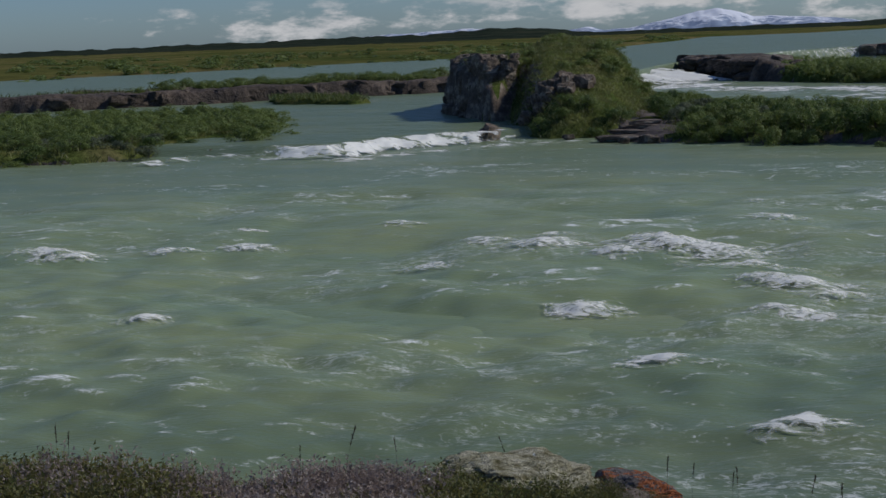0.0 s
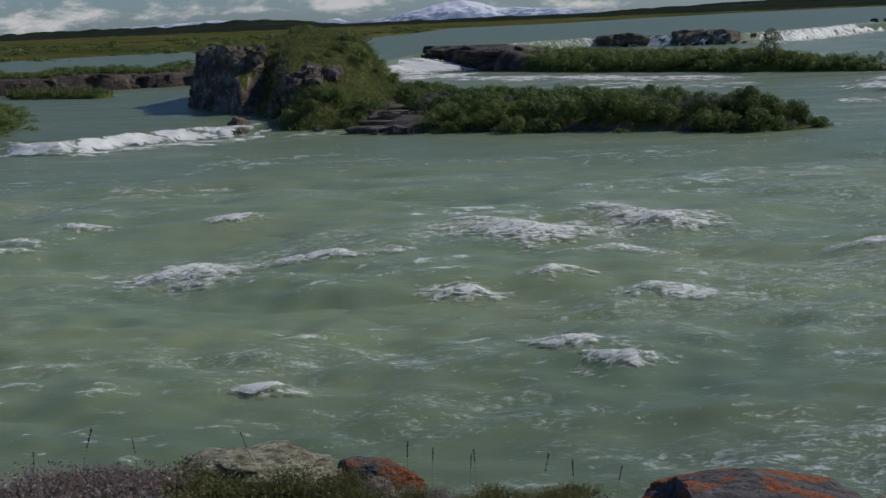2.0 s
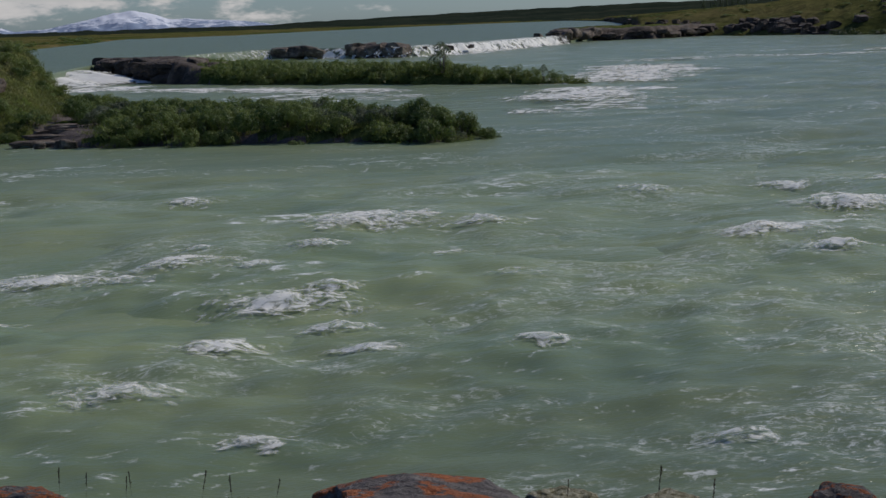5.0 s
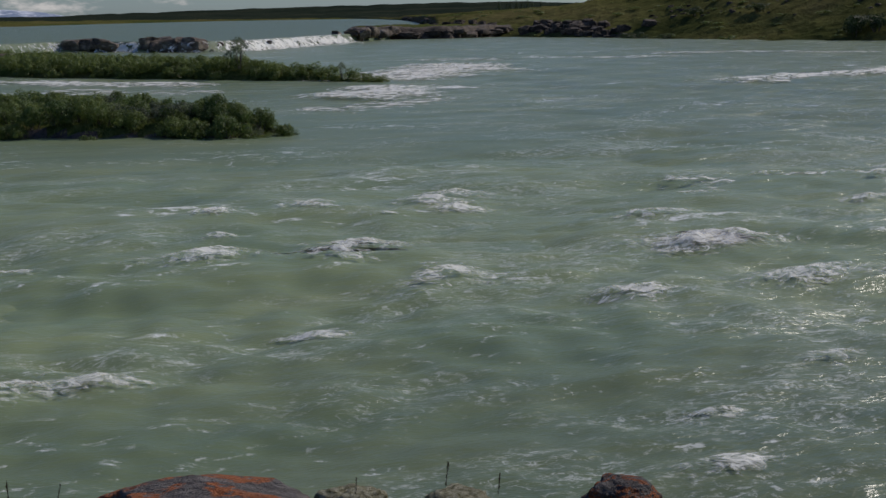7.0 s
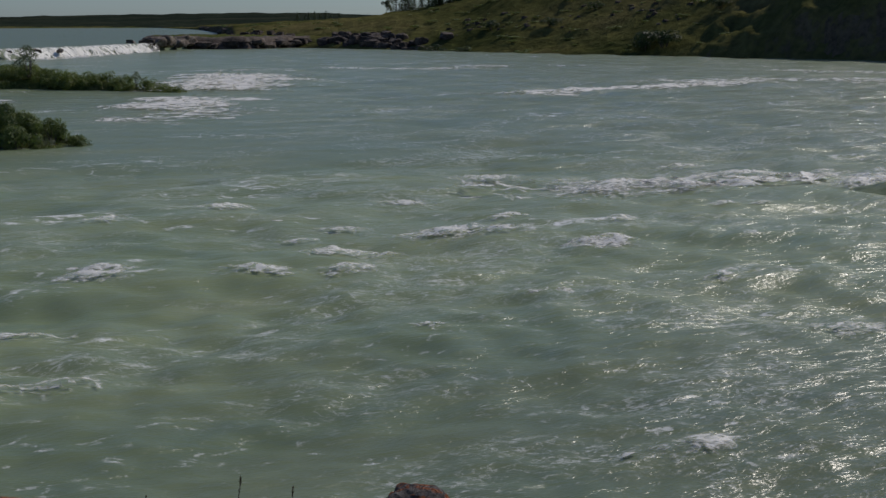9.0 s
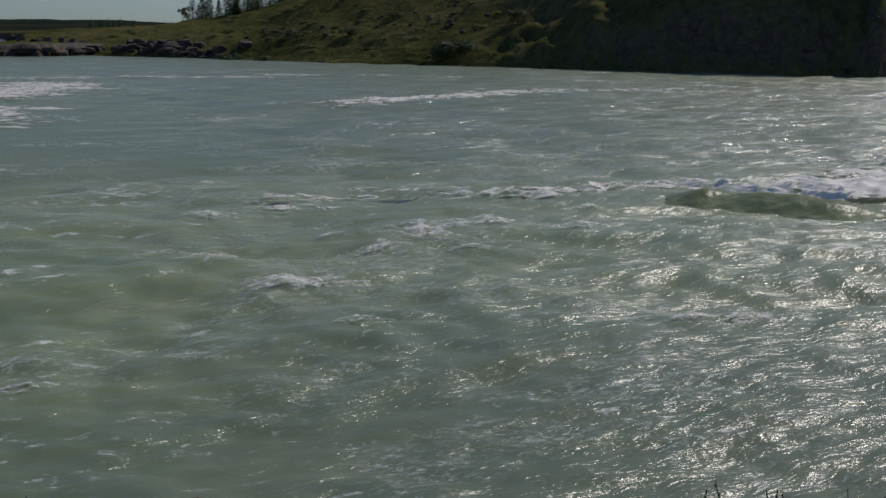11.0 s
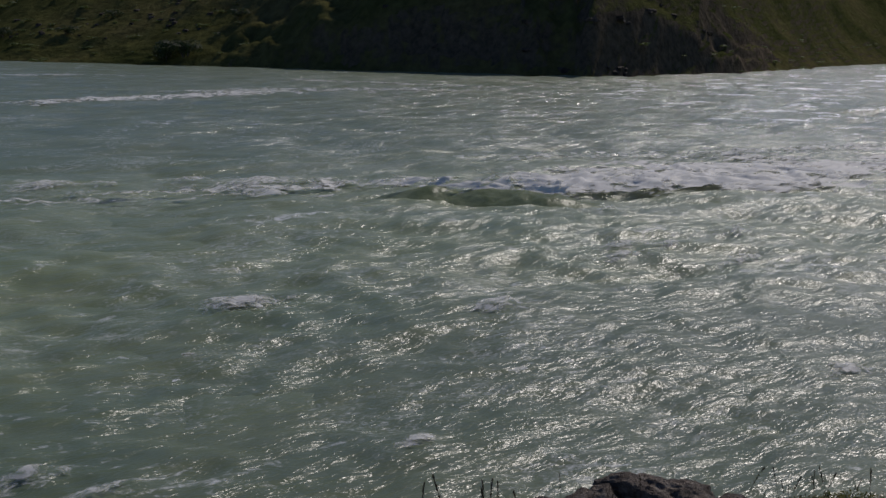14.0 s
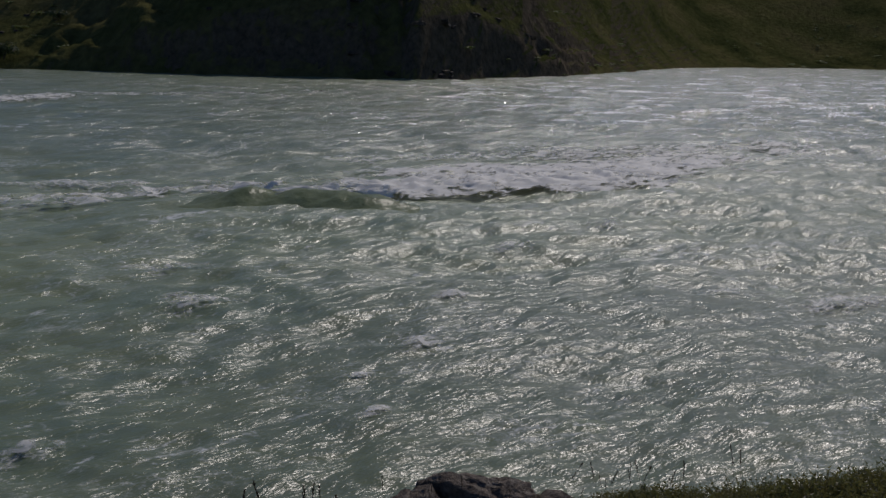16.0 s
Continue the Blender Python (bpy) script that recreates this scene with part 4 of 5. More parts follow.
def spruce_proto(seed):
    r = np.random.RandomState(seed)
    V, F = [], []
    for k in range(520):
        h = r.rand() ** 1.4
        rad = 0.25 * (1 - h) * r.uniform(0.35, 1.05) + 0.01
        a = r.rand() * 6.28
        p = np.array([math.cos(a) * rad, math.sin(a) * rad, 0.08 + 0.92 * h])
        o = np.array([math.cos(a), math.sin(a), -0.35]) * 0.055
        t = np.array([-math.sin(a), math.cos(a), r.uniform(-0.4, 0.4)]) * 0.03
        i = len(V)
        V += [p - t, p + t, p + o]
        F += [(i, i + 1, i + 2)]
    return (soup("trunk", *stems(seed, 1, 0.9, 0.01, 0.03), M["bark"]), soup("crown", V, F, M["leaf_dark"]))


SPRUCE = [spruce_proto(k) for k in (150, 151)]


def spruce(az, d, h):
    pr = SPRUCE[rs.randint(2)]
    ob = new("spruce_tree")
    ob.location, ob.scale, ob.rotation_euler = (*polar(az, d)[:2], far_z(az, d) - 0.2), (h * rs.uniform(0.9, 1.4), h, h), (0, 0, rs.uniform(0, 6.28))
    part("trunk", pr[0], ob, "brown bark")
    part("crown", pr[1], ob)
    tagged(ob, "dark conifer in a row on the far bank", "tree", "far conifers")


for k in range(8):
    spruce(19.5 + 0.22 * k + rs.uniform(-0.1, 0.1), 470 + rs.uniform(-10, 10), rs.uniform(2.2, 4.0))
for k in range(46):
    spruce(rs.uniform(23.2, 29.6), 345 + rs.uniform(-12, 16), rs.uniform(3.5, 7.5))
bush(bush_proto(141, 4.2, 2.0, "leaf_grey", 0.16, 90, 9, "birch_tree"), *polar(22.95, 335)[:2], far_z(22.95, 335), 1.1, "pale bare-branched birch beside the conifers", "birches")

# ---- grass tufts ----
def tufts(name, label, pts, h, mat, seed, blades=5, spread=0.12):
    r = np.random.RandomState(seed)
    V, F = [], []
    for x, y, z in pts:
        for _ in range(blades):
            a, b = r.rand() * 6.28, r.rand() * 6.28
            p = np.array([x + r.normal() * spread, y + r.normal() * spread, z - 0.04])
            w = np.array([math.cos(a), math.sin(a), 0]) * h * 0.10
            lean = h * r.uniform(0.3, 1.0)
            tip = p + np.array([math.cos(b) * lean, math.sin(b) * lean, h * r.uniform(0.45, 1.2)])
            i = len(V)
            V += [p - w, p + w, tip]
            F += [(i, i + 1, i + 2)]
    tagged(new(name, soup(name, V, F, M[mat])), label, "grass", kind="stuff")


def field(poly, fn, n, inset, ok=lambda X, Y: X > -1e9):
    px, py = [p[0] for p in poly], [p[1] for p in poly]
    X, Y = rs.uniform(min(px), max(px), (n, 1)), rs.uniform(min(py), max(py), (n, 1))
    d = inside(poly, X, Y) + 0.7 * fbm(X / 2.2, Y / 2.2, 31, 3)
    k = ((d > inset) & ok(X, Y)).ravel()
    Z = fn(X, Y, d)
    return np.stack([X, Y, Z], -1).reshape(-1, 3)[k]


tufts("grass", "long green grass over the mound", field(MOUND, mound_z, 22000, 0.5, lambda X, Y: np.abs(X + 7.9 - 0.05 * (Y - 63)) > 0.8), 0.17, "blade", 1, 9, 0.24)
tufts("grass", "green grass between the island bushes", field(BUSHY, low_z(0.55, 3.0), 5000, 0.2, lambda X, Y: X > -6.0), 0.24, "blade", 2, 6, 0.2)
tufts("grass", "grass among the scrub of the islet", field(LEFT, low_z(0.5, 2.6), 6000, 0.2, lambda X, Y: X > -0.66 * Y), 0.35, "blade", 3, 6, 0.2)
tufts("grass", "grass on the ledge and spit", np.concatenate([field(LEDGE, ledge_z(1.55, 2.0, 0.35, 1), 6000, 3.5), field(SPIT, low_z(0.72, 1.2, 0.1), 900, 0.2)]), 0.45, "blade", 4, 6, 0.3)
tufts("grass", "grass along the long island", field(LONG, low_z(0.6, 2.5), 3500, 0.1, lambda X, Y: X > 0), 0.5, "blade", 5, 6, 0.3)


# ---- foam ----
DRIFT, STANDING = [], []


def surface_z(X, Y, seed, amp, rest, fall, rows, up, cols):
    """Height of a water sheet at places of its own space."""
    cell = np.maximum((3.47 * Y + 12 + up) / cols, Y * fall / rows)
    return rest + amp * chop(X, Y, seed, cell) * zone(X, Y)


def current_z(X, Y):
    return surface_z(X, Y, 70, 1.0, 0.0, 4.575, 559, 24, 1200)


def river_z(X, Y):
    return surface_z(X, Y, 60, 1.25, -0.24, 4.877, 259, 10, 700)


def whitecap(x, y, w, t, life, depth=1.0, lace=1.0):
    """Torn foam that lies on a crest of the current and travels with it."""
    gx, gy = np.meshgrid(np.linspace(-0.8, 0.8, 9), np.linspace(-0.8, 0.8, 9))
    gx, gy = x - FLOW * t + gx, y + gy
    best = int(np.argmax(current_z(gx, gy)))
    lx, ly = float(gx.ravel()[best]), float(gy.ravel()[best])
    n = 26 if w < 1.0 else 40
    X, Y = np.meshgrid(np.linspace(-0.75, 0.75, n), np.linspace(-0.75, 0.75, n))
    o = rs.uniform(0, 90)
    bend = 0.34 * pn(X * 1.5 + o, X * 0 + o, 3)
    r = np.hypot(X / 0.62, (Y - bend) / (0.34 + 0.22 * pn(X * 2.6 + o, X * 0, 5)))
    X, Y = X * w * 1.3, Y * w * 1.5 * depth
    low = np.maximum(current_z(X + lx, Y + ly), river_z(X + lx + FLOW * t, Y + ly))
    heart = np.clip(1.15 - r, 0, 1)
    Z = low + 0.02 + min(w, 1.8) * heart * (0.075 + 0.05 * fbm(X * 2.2 + o, Y * 2.8, 7, 4, 0.55))
    me = grid_mesh("whitecap", np.stack([X, Y, Z], -1), (r < 1.7)[:-1, :-1], 1.45 * (lace - r))
    me.materials.append(M["foam"])
    ob = tagged(new("whitecap", me), "torn white foam breaking on a river crest", "wave", "breaking crests")
    DRIFT.append((ob, lx + FLOW * t, ly, t, life))


# seconds, place and width of the larger breaking crests
EARLY = [(0, -5.1, 31.6, 1.5), (0, -1.7, 31.6, 2.9), (0, -3.0, 21.3, 0.9), (0, -8.2, 32.4, 0.9), (0, -10.0, 35.9, 0.8), (0, -12.1, 23.6, 0.7), (0, -12.9, 32.1, 1.1), (0, -16.9, 31.4, 1.6), (0, 0.7, 27.4, 1.6), (0, -3.1, 24.2, 1.1), (0, -0.7, 18.2, 0.9),
         (1.5, -0.1, 31.7, 3.2), (1.5, 2.6, 32.8, 2.1), (1.5, -2.2, 24.7, 1.1), (1.5, -1.2, 21.7, 1.1), (1.5, -5.7, 30.1, 1.0), (1.5, -8.9, 29.8, 2.1), (1.5, 0.4, 25.7, 1.0), (1.5, 5.3, 30.1, 1.2), (1.5, 1.0, 19.1, 0.9), (1.5, -8.5, 35.4, 1.2)]
NEXT = [(3.3, -4.9, 30.0, 1.7), (3.3, -0.4, 21.6, 1.6), (3.3, 4.1, 33.0, 3.1), (3.3, -1.6, 26.1, 1.2), (3.3, -8.4, 33.2, 1.1), (3.3, -0.2, 24.2, 0.9), (3.3, -0.2, 15.3, 0.7), (3.3, 9.5, 30.1, 2.0), (3.3, -1.3, 38.5, 1.4), (3.3, 0.8, 30.2, 1.5),
        (5, -3.8, 29.8, 2.0), (5, 4.3, 33.7, 2.3), (5, 1.8, 24.3, 1.8), (5, 0.6, 21.7, 1.1), (5, 5.2, 20.5, 0.8), (5, -0.1, 39.8, 1.0), (5, 11.7, 29.7, 1.8), (5, -0.9, 30.2, 1.6), (5, 16.0, 34.9, 2.3), (5, 0.9, 15.9, 0.6)]
LATER = [(8.8, 11.4, 36.5, 1.4), (8.8, 7.7, 26.3, 1.1), (8.8, 4.3, 27.8, 1.1), (8.8, 11.8, 29.3, 1.5), (8.8, 22.6, 37.0, 4.3), (8.8, 10.3, 25.9, 1.0), (8.8, 31.0, 35.2, 2.3), (8.8, 29.8, 39.5, 3.0), (8.8, 17.1, 32.2, 1.2), (8.8, 13.6, 30.4, 2.0), (8.8, 4.0, 23.4, 1.0),
         (12.5, 20.9, 33.7, 1.7), (12.5, 14.2, 28.2, 1.1), (12.5, 20.8, 30.9, 1.8), (12.5, 24.9, 34.6, 1.0), (12.5, 12.6, 10.9, 1.2), (14.7, 23.8, 40.2, 2.2), (14.7, 30.1, 39.1, 3.2), (14.7, 15.8, 21.4, 1.5), (14.7, 27.4, 21.8, 1.3), (15.8, 29.0, 38.9, 2.3), (15.8, 27.5, 11.6, 1.7), (15.8, 17.4, 15.5, 0.9)]
for rows, life, torn in ((EARLY, 1.1, 1.0), (NEXT, 1.25, 0.95), (LATER, 1.9, 0.85)):
    for t, x, y, w in rows:
        whitecap(x, y, w, t, life, 1.0, torn)
        if w > 1.4:
            whitecap(x + w * 0.6, y - 0.45 * w, w * 0.7, t + 0.2, life, 0.7, 0.8 * torn)
            whitecap(x - w * 0.5, y + 0.5 * w, w * 0.6, t - 0.2, life, 0.7, 0.8 * torn)
# broken crests of the main current further down
for k in range(38):
    late = k >= 20
    x, y, _ = polar(rs.uniform(24, 43) if late else rs.uniform(5, 33), rs.uniform(25, 39))
    whitecap(x, y, rs.uniform(0.9, 2.1), rs.uniform(10.2, 13.0) if late else rs.uniform(6.2, 8.6), rs.uniform(1.2, 1.8), 0.9, rs.uniform(0.5, 0.75) if late else rs.uniform(0.65, 0.95))
# smaller spills and thin lace that come and go all over the current
for k in range(180):
    d = 17 + 24 * rs.rand() ** 0.8 if k < 155 else rs.uniform(9, 20)
    x, y, _ = polar(rs.uniform(-24, 62), d)
    whitecap(x, y, rs.uniform(0.5, 1.6) * (0.6 if d < 18 else 1.0), rs.uniform(-1, 17), rs.uniform(1.8, 4.0), 0.8, rs.uniform(0.55, 0.95))


def foam_strip(name, label, pts, across, z0, z1, mat, seed, width=1.0, bulge=0.0):
    """Broken water along a line given by bearing and distance; across is its depth in metres, from z0 at the near side to z1 behind."""
    P = [Vector(polar(a, d)) for a, d in pts]
    run = [0.0]
    for a, b in zip(P, P[1:]):
        run.append(run[-1] + (b - a).length)
    n = int(run[-1] / (0.16 if name in ("boil_foam", "weir_foam") else 0.35)) + 2
    s = np.linspace(0, run[-1], n)
    cx, cy = np.interp(s, run, [p.x for p in P]), np.interp(s, run, [p.y for p in P])
    tx, ty = np.gradient(cx), np.gradient(cy)
    l = np.hypot(tx, ty)
    nx, ny = -ty / l, tx / l
    flip = np.where(nx * cx + ny * cy < 0, -1, 1)
    nx, ny = nx * flip, ny * flip
    v = np.linspace(-0.5, 0.5, 44 if name in ("boil_foam", "weir_foam") else 18)
    S, W = np.meshgrid(s, v)
    off = W * across * (1 + 0.35 * pn(S / 4 + seed, S * 0, 3)) + across * 0.45 * fbm(S / 5, S * 0 + seed, 5, 3)
    X, Y = cx[None, :] + nx[None, :] * off, cy[None, :] + ny[None, :] * off
    lump = fbm(S / 1.1 + seed, W * across / 0.8, 6, 5, 0.55)
    Z = z0 + (z1 - z0) * smooth(W * 1.25 + 0.5) + 0.6 * bulge * (1 - (2 * W) ** 2) * (0.8 + 1.2 * lump) - 0.03 - (0.30 * np.clip(np.abs(2 * W) - 0.72, 0, 1) if z1 < 0.5 else 0.0)
    ends = np.minimum(S, run[-1] - S) / (0.12 * run[-1] + 0.5)
    e = np.minimum(1 - np.abs(2 * W) ** 2, np.clip(ends, 0, 1)) * width
    cxm, cym = float(cx.mean()), float(cy.mean())
    me = grid_mesh(name, np.stack([X - cxm, Y - cym, Z], -1), None, e)
    me.materials.append(M[mat])
    ob = tagged(new(name, me), label, "foam", "broken water")
    STANDING.append((ob, cxm, cym, 0.0, 0.0, seed))


foam_strip("weir_foam", "white water tumbling over the weir", [(-22, 63.2), (-19.2, 61.5), (-15.8, 64.6), (-13.5, 66.6), (-11.2, 66.8)], 1.5, 0.0, 0.44, "spill", 1.0, 2.2, 0.22)
foam_strip("weir_foam", "foam trailing below the weir", [(-20, 60.0), (-15.5, 62.3), (-10.0, 65.0)], 2.6, 0.04, 0.06, "spill", 2.0, 1.1, 0.06)
foam_strip("weir_foam", "small foam along the islet shore", [(-27, 60.5), (-24.4, 64), (-23.3, 64), (-22, 62.6)], 1.4, 0.06, 0.2, "spill", 3.0, 0.8, 0.08)
foam_strip("waterfall", "white curtain of a low wide waterfall", [(7.5, 194.0), (8.6, 197.5), (9.7, 202), (11.0, 216), (11.9, 226), (13.0, 243), (13.9, 256)], 3.2, -0.05, 1.52, "fall", 4.0, 1.6, 0.12)
foam_strip("waterfall_foam", "foam at the foot of the waterfall", [(7.6, 190.5), (9.7, 199), (11.9, 222), (13.7, 251)], 3.0, 0.05, 0.2, "spill", 5.0, 1.1, 0.1)
foam_strip("waterfall", "white chute between two dark rocks", [(4.1, 201.5), (4.7, 200.5), (5.3, 199.5)], 3.0, 0.0, 1.45, "fall", 6.0, 1.4, 0.1)
foam_strip("waterfall", "white chute beside the island head", [(0.6, 206), (1.6, 205.5), (2.3, 205)], 3.0, 0.0, 1.45, "fall", 7.0, 0.5, 0.1)
foam_strip("waterfall", "low white spill at the head of the island", [(-1.2, 183), (0.0, 192), (1.0, 199), (2.2, 204.5)], 2.6, -0.05, 1.5, "fall", 6.9, 0.3, 0.1)
foam_strip("waterfall", "thin white spill between dark rocks", [(2.0, 205), (3.1, 202.5), (4.2, 200.8)], 2.6, -0.05, 1.5, "fall", 6.3, 0.3, 0.1)
foam_strip("waterfall", "thin white spill beside a dark rock", [(5.0, 199.5), (6.4, 195.8), (7.7, 193.6)], 2.6, -0.05, 1.5, "fall", 6.6, 0.4, 0.1)
foam_strip("channel_foam", "white rapid beside the long island", [(-6.6, 126), (-5.6, 131), (-4.6, 137), (-3.9, 142)], 10.0, 0.05, 1.2, "spill", 8.0, 2.4, 0.22)
foam_strip("channel_foam", "white rapid below the island head", [(-6.4, 120), (-4.5, 122), (-2.5, 121)], 6.0, 0.04, 0.2, "spill", 8.5, 2.0, 0.18)
foam_strip("channel_foam", "foam in the channel between the islands", [(-4, 117), (-1, 114), (2, 109), (5, 105), (8, 100)], 7.0, 0.04, 0.1, "spill", 9.0, 1.6, 0.15)
foam_strip("channel_foam", "thin foam in the channel between the islands", [(1, 100), (5, 95), (9, 91)], 8.0, 0.04, 0.06, "spill", 10.0, 0.9, 0.12)
foam_strip("tip_foam", "white riffle off the island tip", [(13.0, 82), (14.2, 88), (15.4, 93), (16.6, 97)], 9.0, 0.05, 0.05, "spill", 11.0, 1.7, 0.25)
foam_strip("tip_foam", "long white riffle beyond the island tip", [(14.8, 104), (15.8, 114), (17.0, 128), (18.6, 140)], 13.0, 0.05, 0.05, "spill", 12.0, 1.7, 0.25)
foam_strip("tip_foam", "thin riffle below the island tip", [(12.4, 72), (14.0, 76), (15.6, 80), (17.4, 86)], 7.0, 0.05, 0.05, "spill", 13.0, 1.0, 0.12)
foam_strip("tip_foam", "far thin riffle above the island tip", [(15.4, 150), (17.6, 154), (19.4, 160)], 9.0, 0.05, 0.05, "spill", 13.5, 0.9, 0.12)
foam_strip("bar_foam", "white line of a shallow bar", [(27.5, 99), (30.2, 106), (32.4, 111), (34.6, 118), (37.5, 130)], 5.0, 0.05, 0.15, "spill", 14.0, 1.7, 0.3)
foam_strip("bar_foam", "foam spreading from the shallow bar", [(33, 121), (36, 128), (40, 136), (45, 142)], 10.0, 0.05, 0.1, "spill", 15.0, 1.0, 0.18)
foam_strip("bar_foam", "distant foam streak on the river", [(20, 160), (23, 158), (27, 163)], 7.0, 0.05, 0.05, "spill", 16.0, 1.0, 0.15)
foam_strip("bar_foam", "distant foam streak below the bank", [(25, 172), (30, 176), (35, 172)], 6.0, 0.05, 0.05, "spill", 17.0, 1.0, 0.15)
foam_strip("bar_foam", "distant foam streak below the bluff", [(38, 168), (42, 160), (48, 150)], 7.0, 0.05, 0.05, "spill", 18.0, 0.9, 0.15)
foam_strip("boil_foam", "white boil behind the standing wave", [(46.0, 48.5), (49.5, 48.8), (53, 49.5), (57, 51), (61, 54)], 5.0, 0.1, 0.25, "spill", 19.0, 2.6, 0.34)
foam_strip("boil_foam", "foam spreading behind the standing wave", [(46.5, 54), (50, 56), (55, 58), (60, 63), (64, 70)], 6.0, 0.05, 0.1, "spill", 20.0, 2.0, 0.16)
foam_strip("boil_foam", "foam at the head of the standing wave", [(33, 44), (36, 45.5), (39, 46), (43, 47.5), (46, 49)], 3.4, 0.05, 0.12, "spill", 21.0, 1.2, 0.3)
foam_strip("boil_foam", "foam streaks on the main current", [(25, 41), (28, 42.5), (31, 44), (35, 45)], 4.0, 0.03, 0.06, "spill", 22.0, 0.5, 0.22)
foam_strip("boil_foam", "thin foam downstream of the boil", [(55, 62), (60, 70), (66, 82)], 9.0, 0.03, 0.06, "spill", 23.0, 1.2, 0.2)
foam_strip("boil_foam", "curling foam on the crest of the wave", [(42.0, 45.3), (44, 45.1), (46, 44.8), (48, 44.4), (50.5, 43.9)], 1.7, 0.30, 0.60, "spill", 24.0, 1.6, 0.35)


foam_strip("boil_foam", "broad froth downstream of the wave", [(50, 52), (54, 53.5), (58, 57), (63, 63)], 7.0, 0.08, 0.1, "spill", 25.0, 2.2, 0.24)
foam_strip("boil_foam", "froth beyond the boil", [(47, 60), (52, 63), (58, 68)], 6.0, 0.05, 0.06, "spill", 26.0, 0.7, 0.25)


def make_wave():
    # the smooth green face of the standing wave, curling at its crest
    a, b = Vector(polar(41.2, 45.0)), Vector(polar(51.6, 43.0))
    ex = (b - a).normalized()
    ey = Vector((-ex.y, ex.x, 0))
    if ey.dot(Vector((a.x, a.y, 0))) < 0:
        ey = -ey
    u, v = np.meshgrid(np.linspace(-0.1, 1.1, 120), np.linspace(-1, 1, 40))
    length = (b - a).length
    hgt = (0.60 + 0.5 * pn(u * 6, u * 0, 4)) * np.clip(1 - np.abs(2 * u - 1) ** 2.4, 0, 1)
    zz = hgt * np.where(v < 0.1, smooth((v + 1) / 1.1) ** 1.4, 1 - 0.8 * smooth((v - 0.1) / 0.9)) - 0.12 + 0.07 * fbm(u * 12, v * 3, 6, 4)
    off = v * 2.4 - 0.2 * zz + 0.5 * pn(u * 3, u * 0, 9)
    P = np.stack([a.x + ex.x * u * length + ey.x * off, a.y + ex.y * u * length + ey.y * off, zz], -1)
    me = grid_mesh("standing_wave", P)
    me.materials.append(M["wave"])
    return tagged(new("standing_wave", me), "smooth green face of a curling standing wave", "wave")


def wave_build(nt, b):
    n = noise_tex(nt, coords(nt, (1, 1, 1)), 1.2, 5, 0.6, 0.5)
    col = ramp(nt, n, [(0.3, (0.30, 0.36, 0.18)), (0.6, (0.46, 0.52, 0.30))])
    nt.links.new(col, b.inputs["Base Color"])
    glow_through(nt, b, col, 0.42)
    bump(nt, b, noise_tex(nt, coords(nt), 5, 4), 0.6, 0.06)


M["wave"] = material("wave", wave_build, 0.3, 0.06)
wave_ob = make_wave()


# ---- foreground ----
LICHEN = [rock_mesh("lichen_rock", 31 + k, "lichen_rock", 5, 6, 0.09, 0.7) for k in range(3)]
CUSHION = rock_mesh("moss_cushion", 35, "moss_cushion", 5, 2, 0.16, 0.6)
BROWN = [rock_mesh("bank_rock", 36 + k, "bank_rock", 5, 8, 0.13, 0.75) for k in range(3)]


def near_rock(me, az, r, top, wide, deep, tall, label, name, yaw=0.0):
    ob = new(name, me)
    x, y, _ = polar(az, r)
    ob.scale, ob.rotation_euler = (wide, deep, tall), (0, 0, radians(-az + yaw))
    zmax = max(v.co.z for v in me.vertices) * tall
    ob.location = (x, y, top - zmax)
    return tagged(ob, label, "rock", "bank rocks")


near_rock(LICHEN[0], 7.6, 4.80, 3.372, 0.86, 0.60, 0.40, "flat grey rock covered in orange lichen", "lichen_rock")
near_rock(LICHEN[1], -7.7, 5.02, 3.415, 0.34, 0.32, 0.22, "small grey stone with an orange lichen patch", "lichen_rock")
near_rock(LICHEN[2], 25.5, 4.62, 3.452, 0.24, 0.22, 0.20, "small rust-topped stone on the bank edge", "lichen_rock")
near_rock(CUSHION, -13.0, 5.12, 3.45, 0.50, 0.36, 0.30, "pale lichen-grown hummock among the heath", "moss_cushion")
near_rock(CUSHION, -10.6, 4.98, 3.41, 0.26, 0.24, 0.2, "pale lichen-grown hummock among the heath", "moss_cushion", 60)
near_rock(CUSHION, 14.3, 4.72, 3.375, 0.2, 0.2, 0.16, "pale lichen-grown hummock on the bank edge", "moss_cushion", 100)
near_rock(CUSHION, 18.8, 4.7, 3.37, 0.2, 0.2, 0.15, "pale lichen-grown hummock on the bank edge", "moss_cushion", 30)
for k, (az, d, top, wide, tall) in enumerate(((51.0, 4.92, 3.385, 0.20, 0.16), (52.3, 4.98, 3.41, 0.30, 0.20), (53.9, 4.95, 3.44, 0.36, 0.24), (55.4, 5.0, 3.475, 0.42, 0.28), (56.9, 5.0, 3.465, 0.32, 0.24), (58.1, 5.02, 3.43, 0.26, 0.18), (49.4, 4.75, 3.36, 0.16, 0.12))):
    near_rock(BROWN[k % 3], az, d, top, wide, 0.26, tall, "rough brown lava rock on the bank edge", "bank_rock", 50 * k)
near_rock(BROWN[1], -8.2, 4.85, 3.39, 0.3, 0.24, 0.14, "flat grey stone among the heath", "bank_rock", 40)


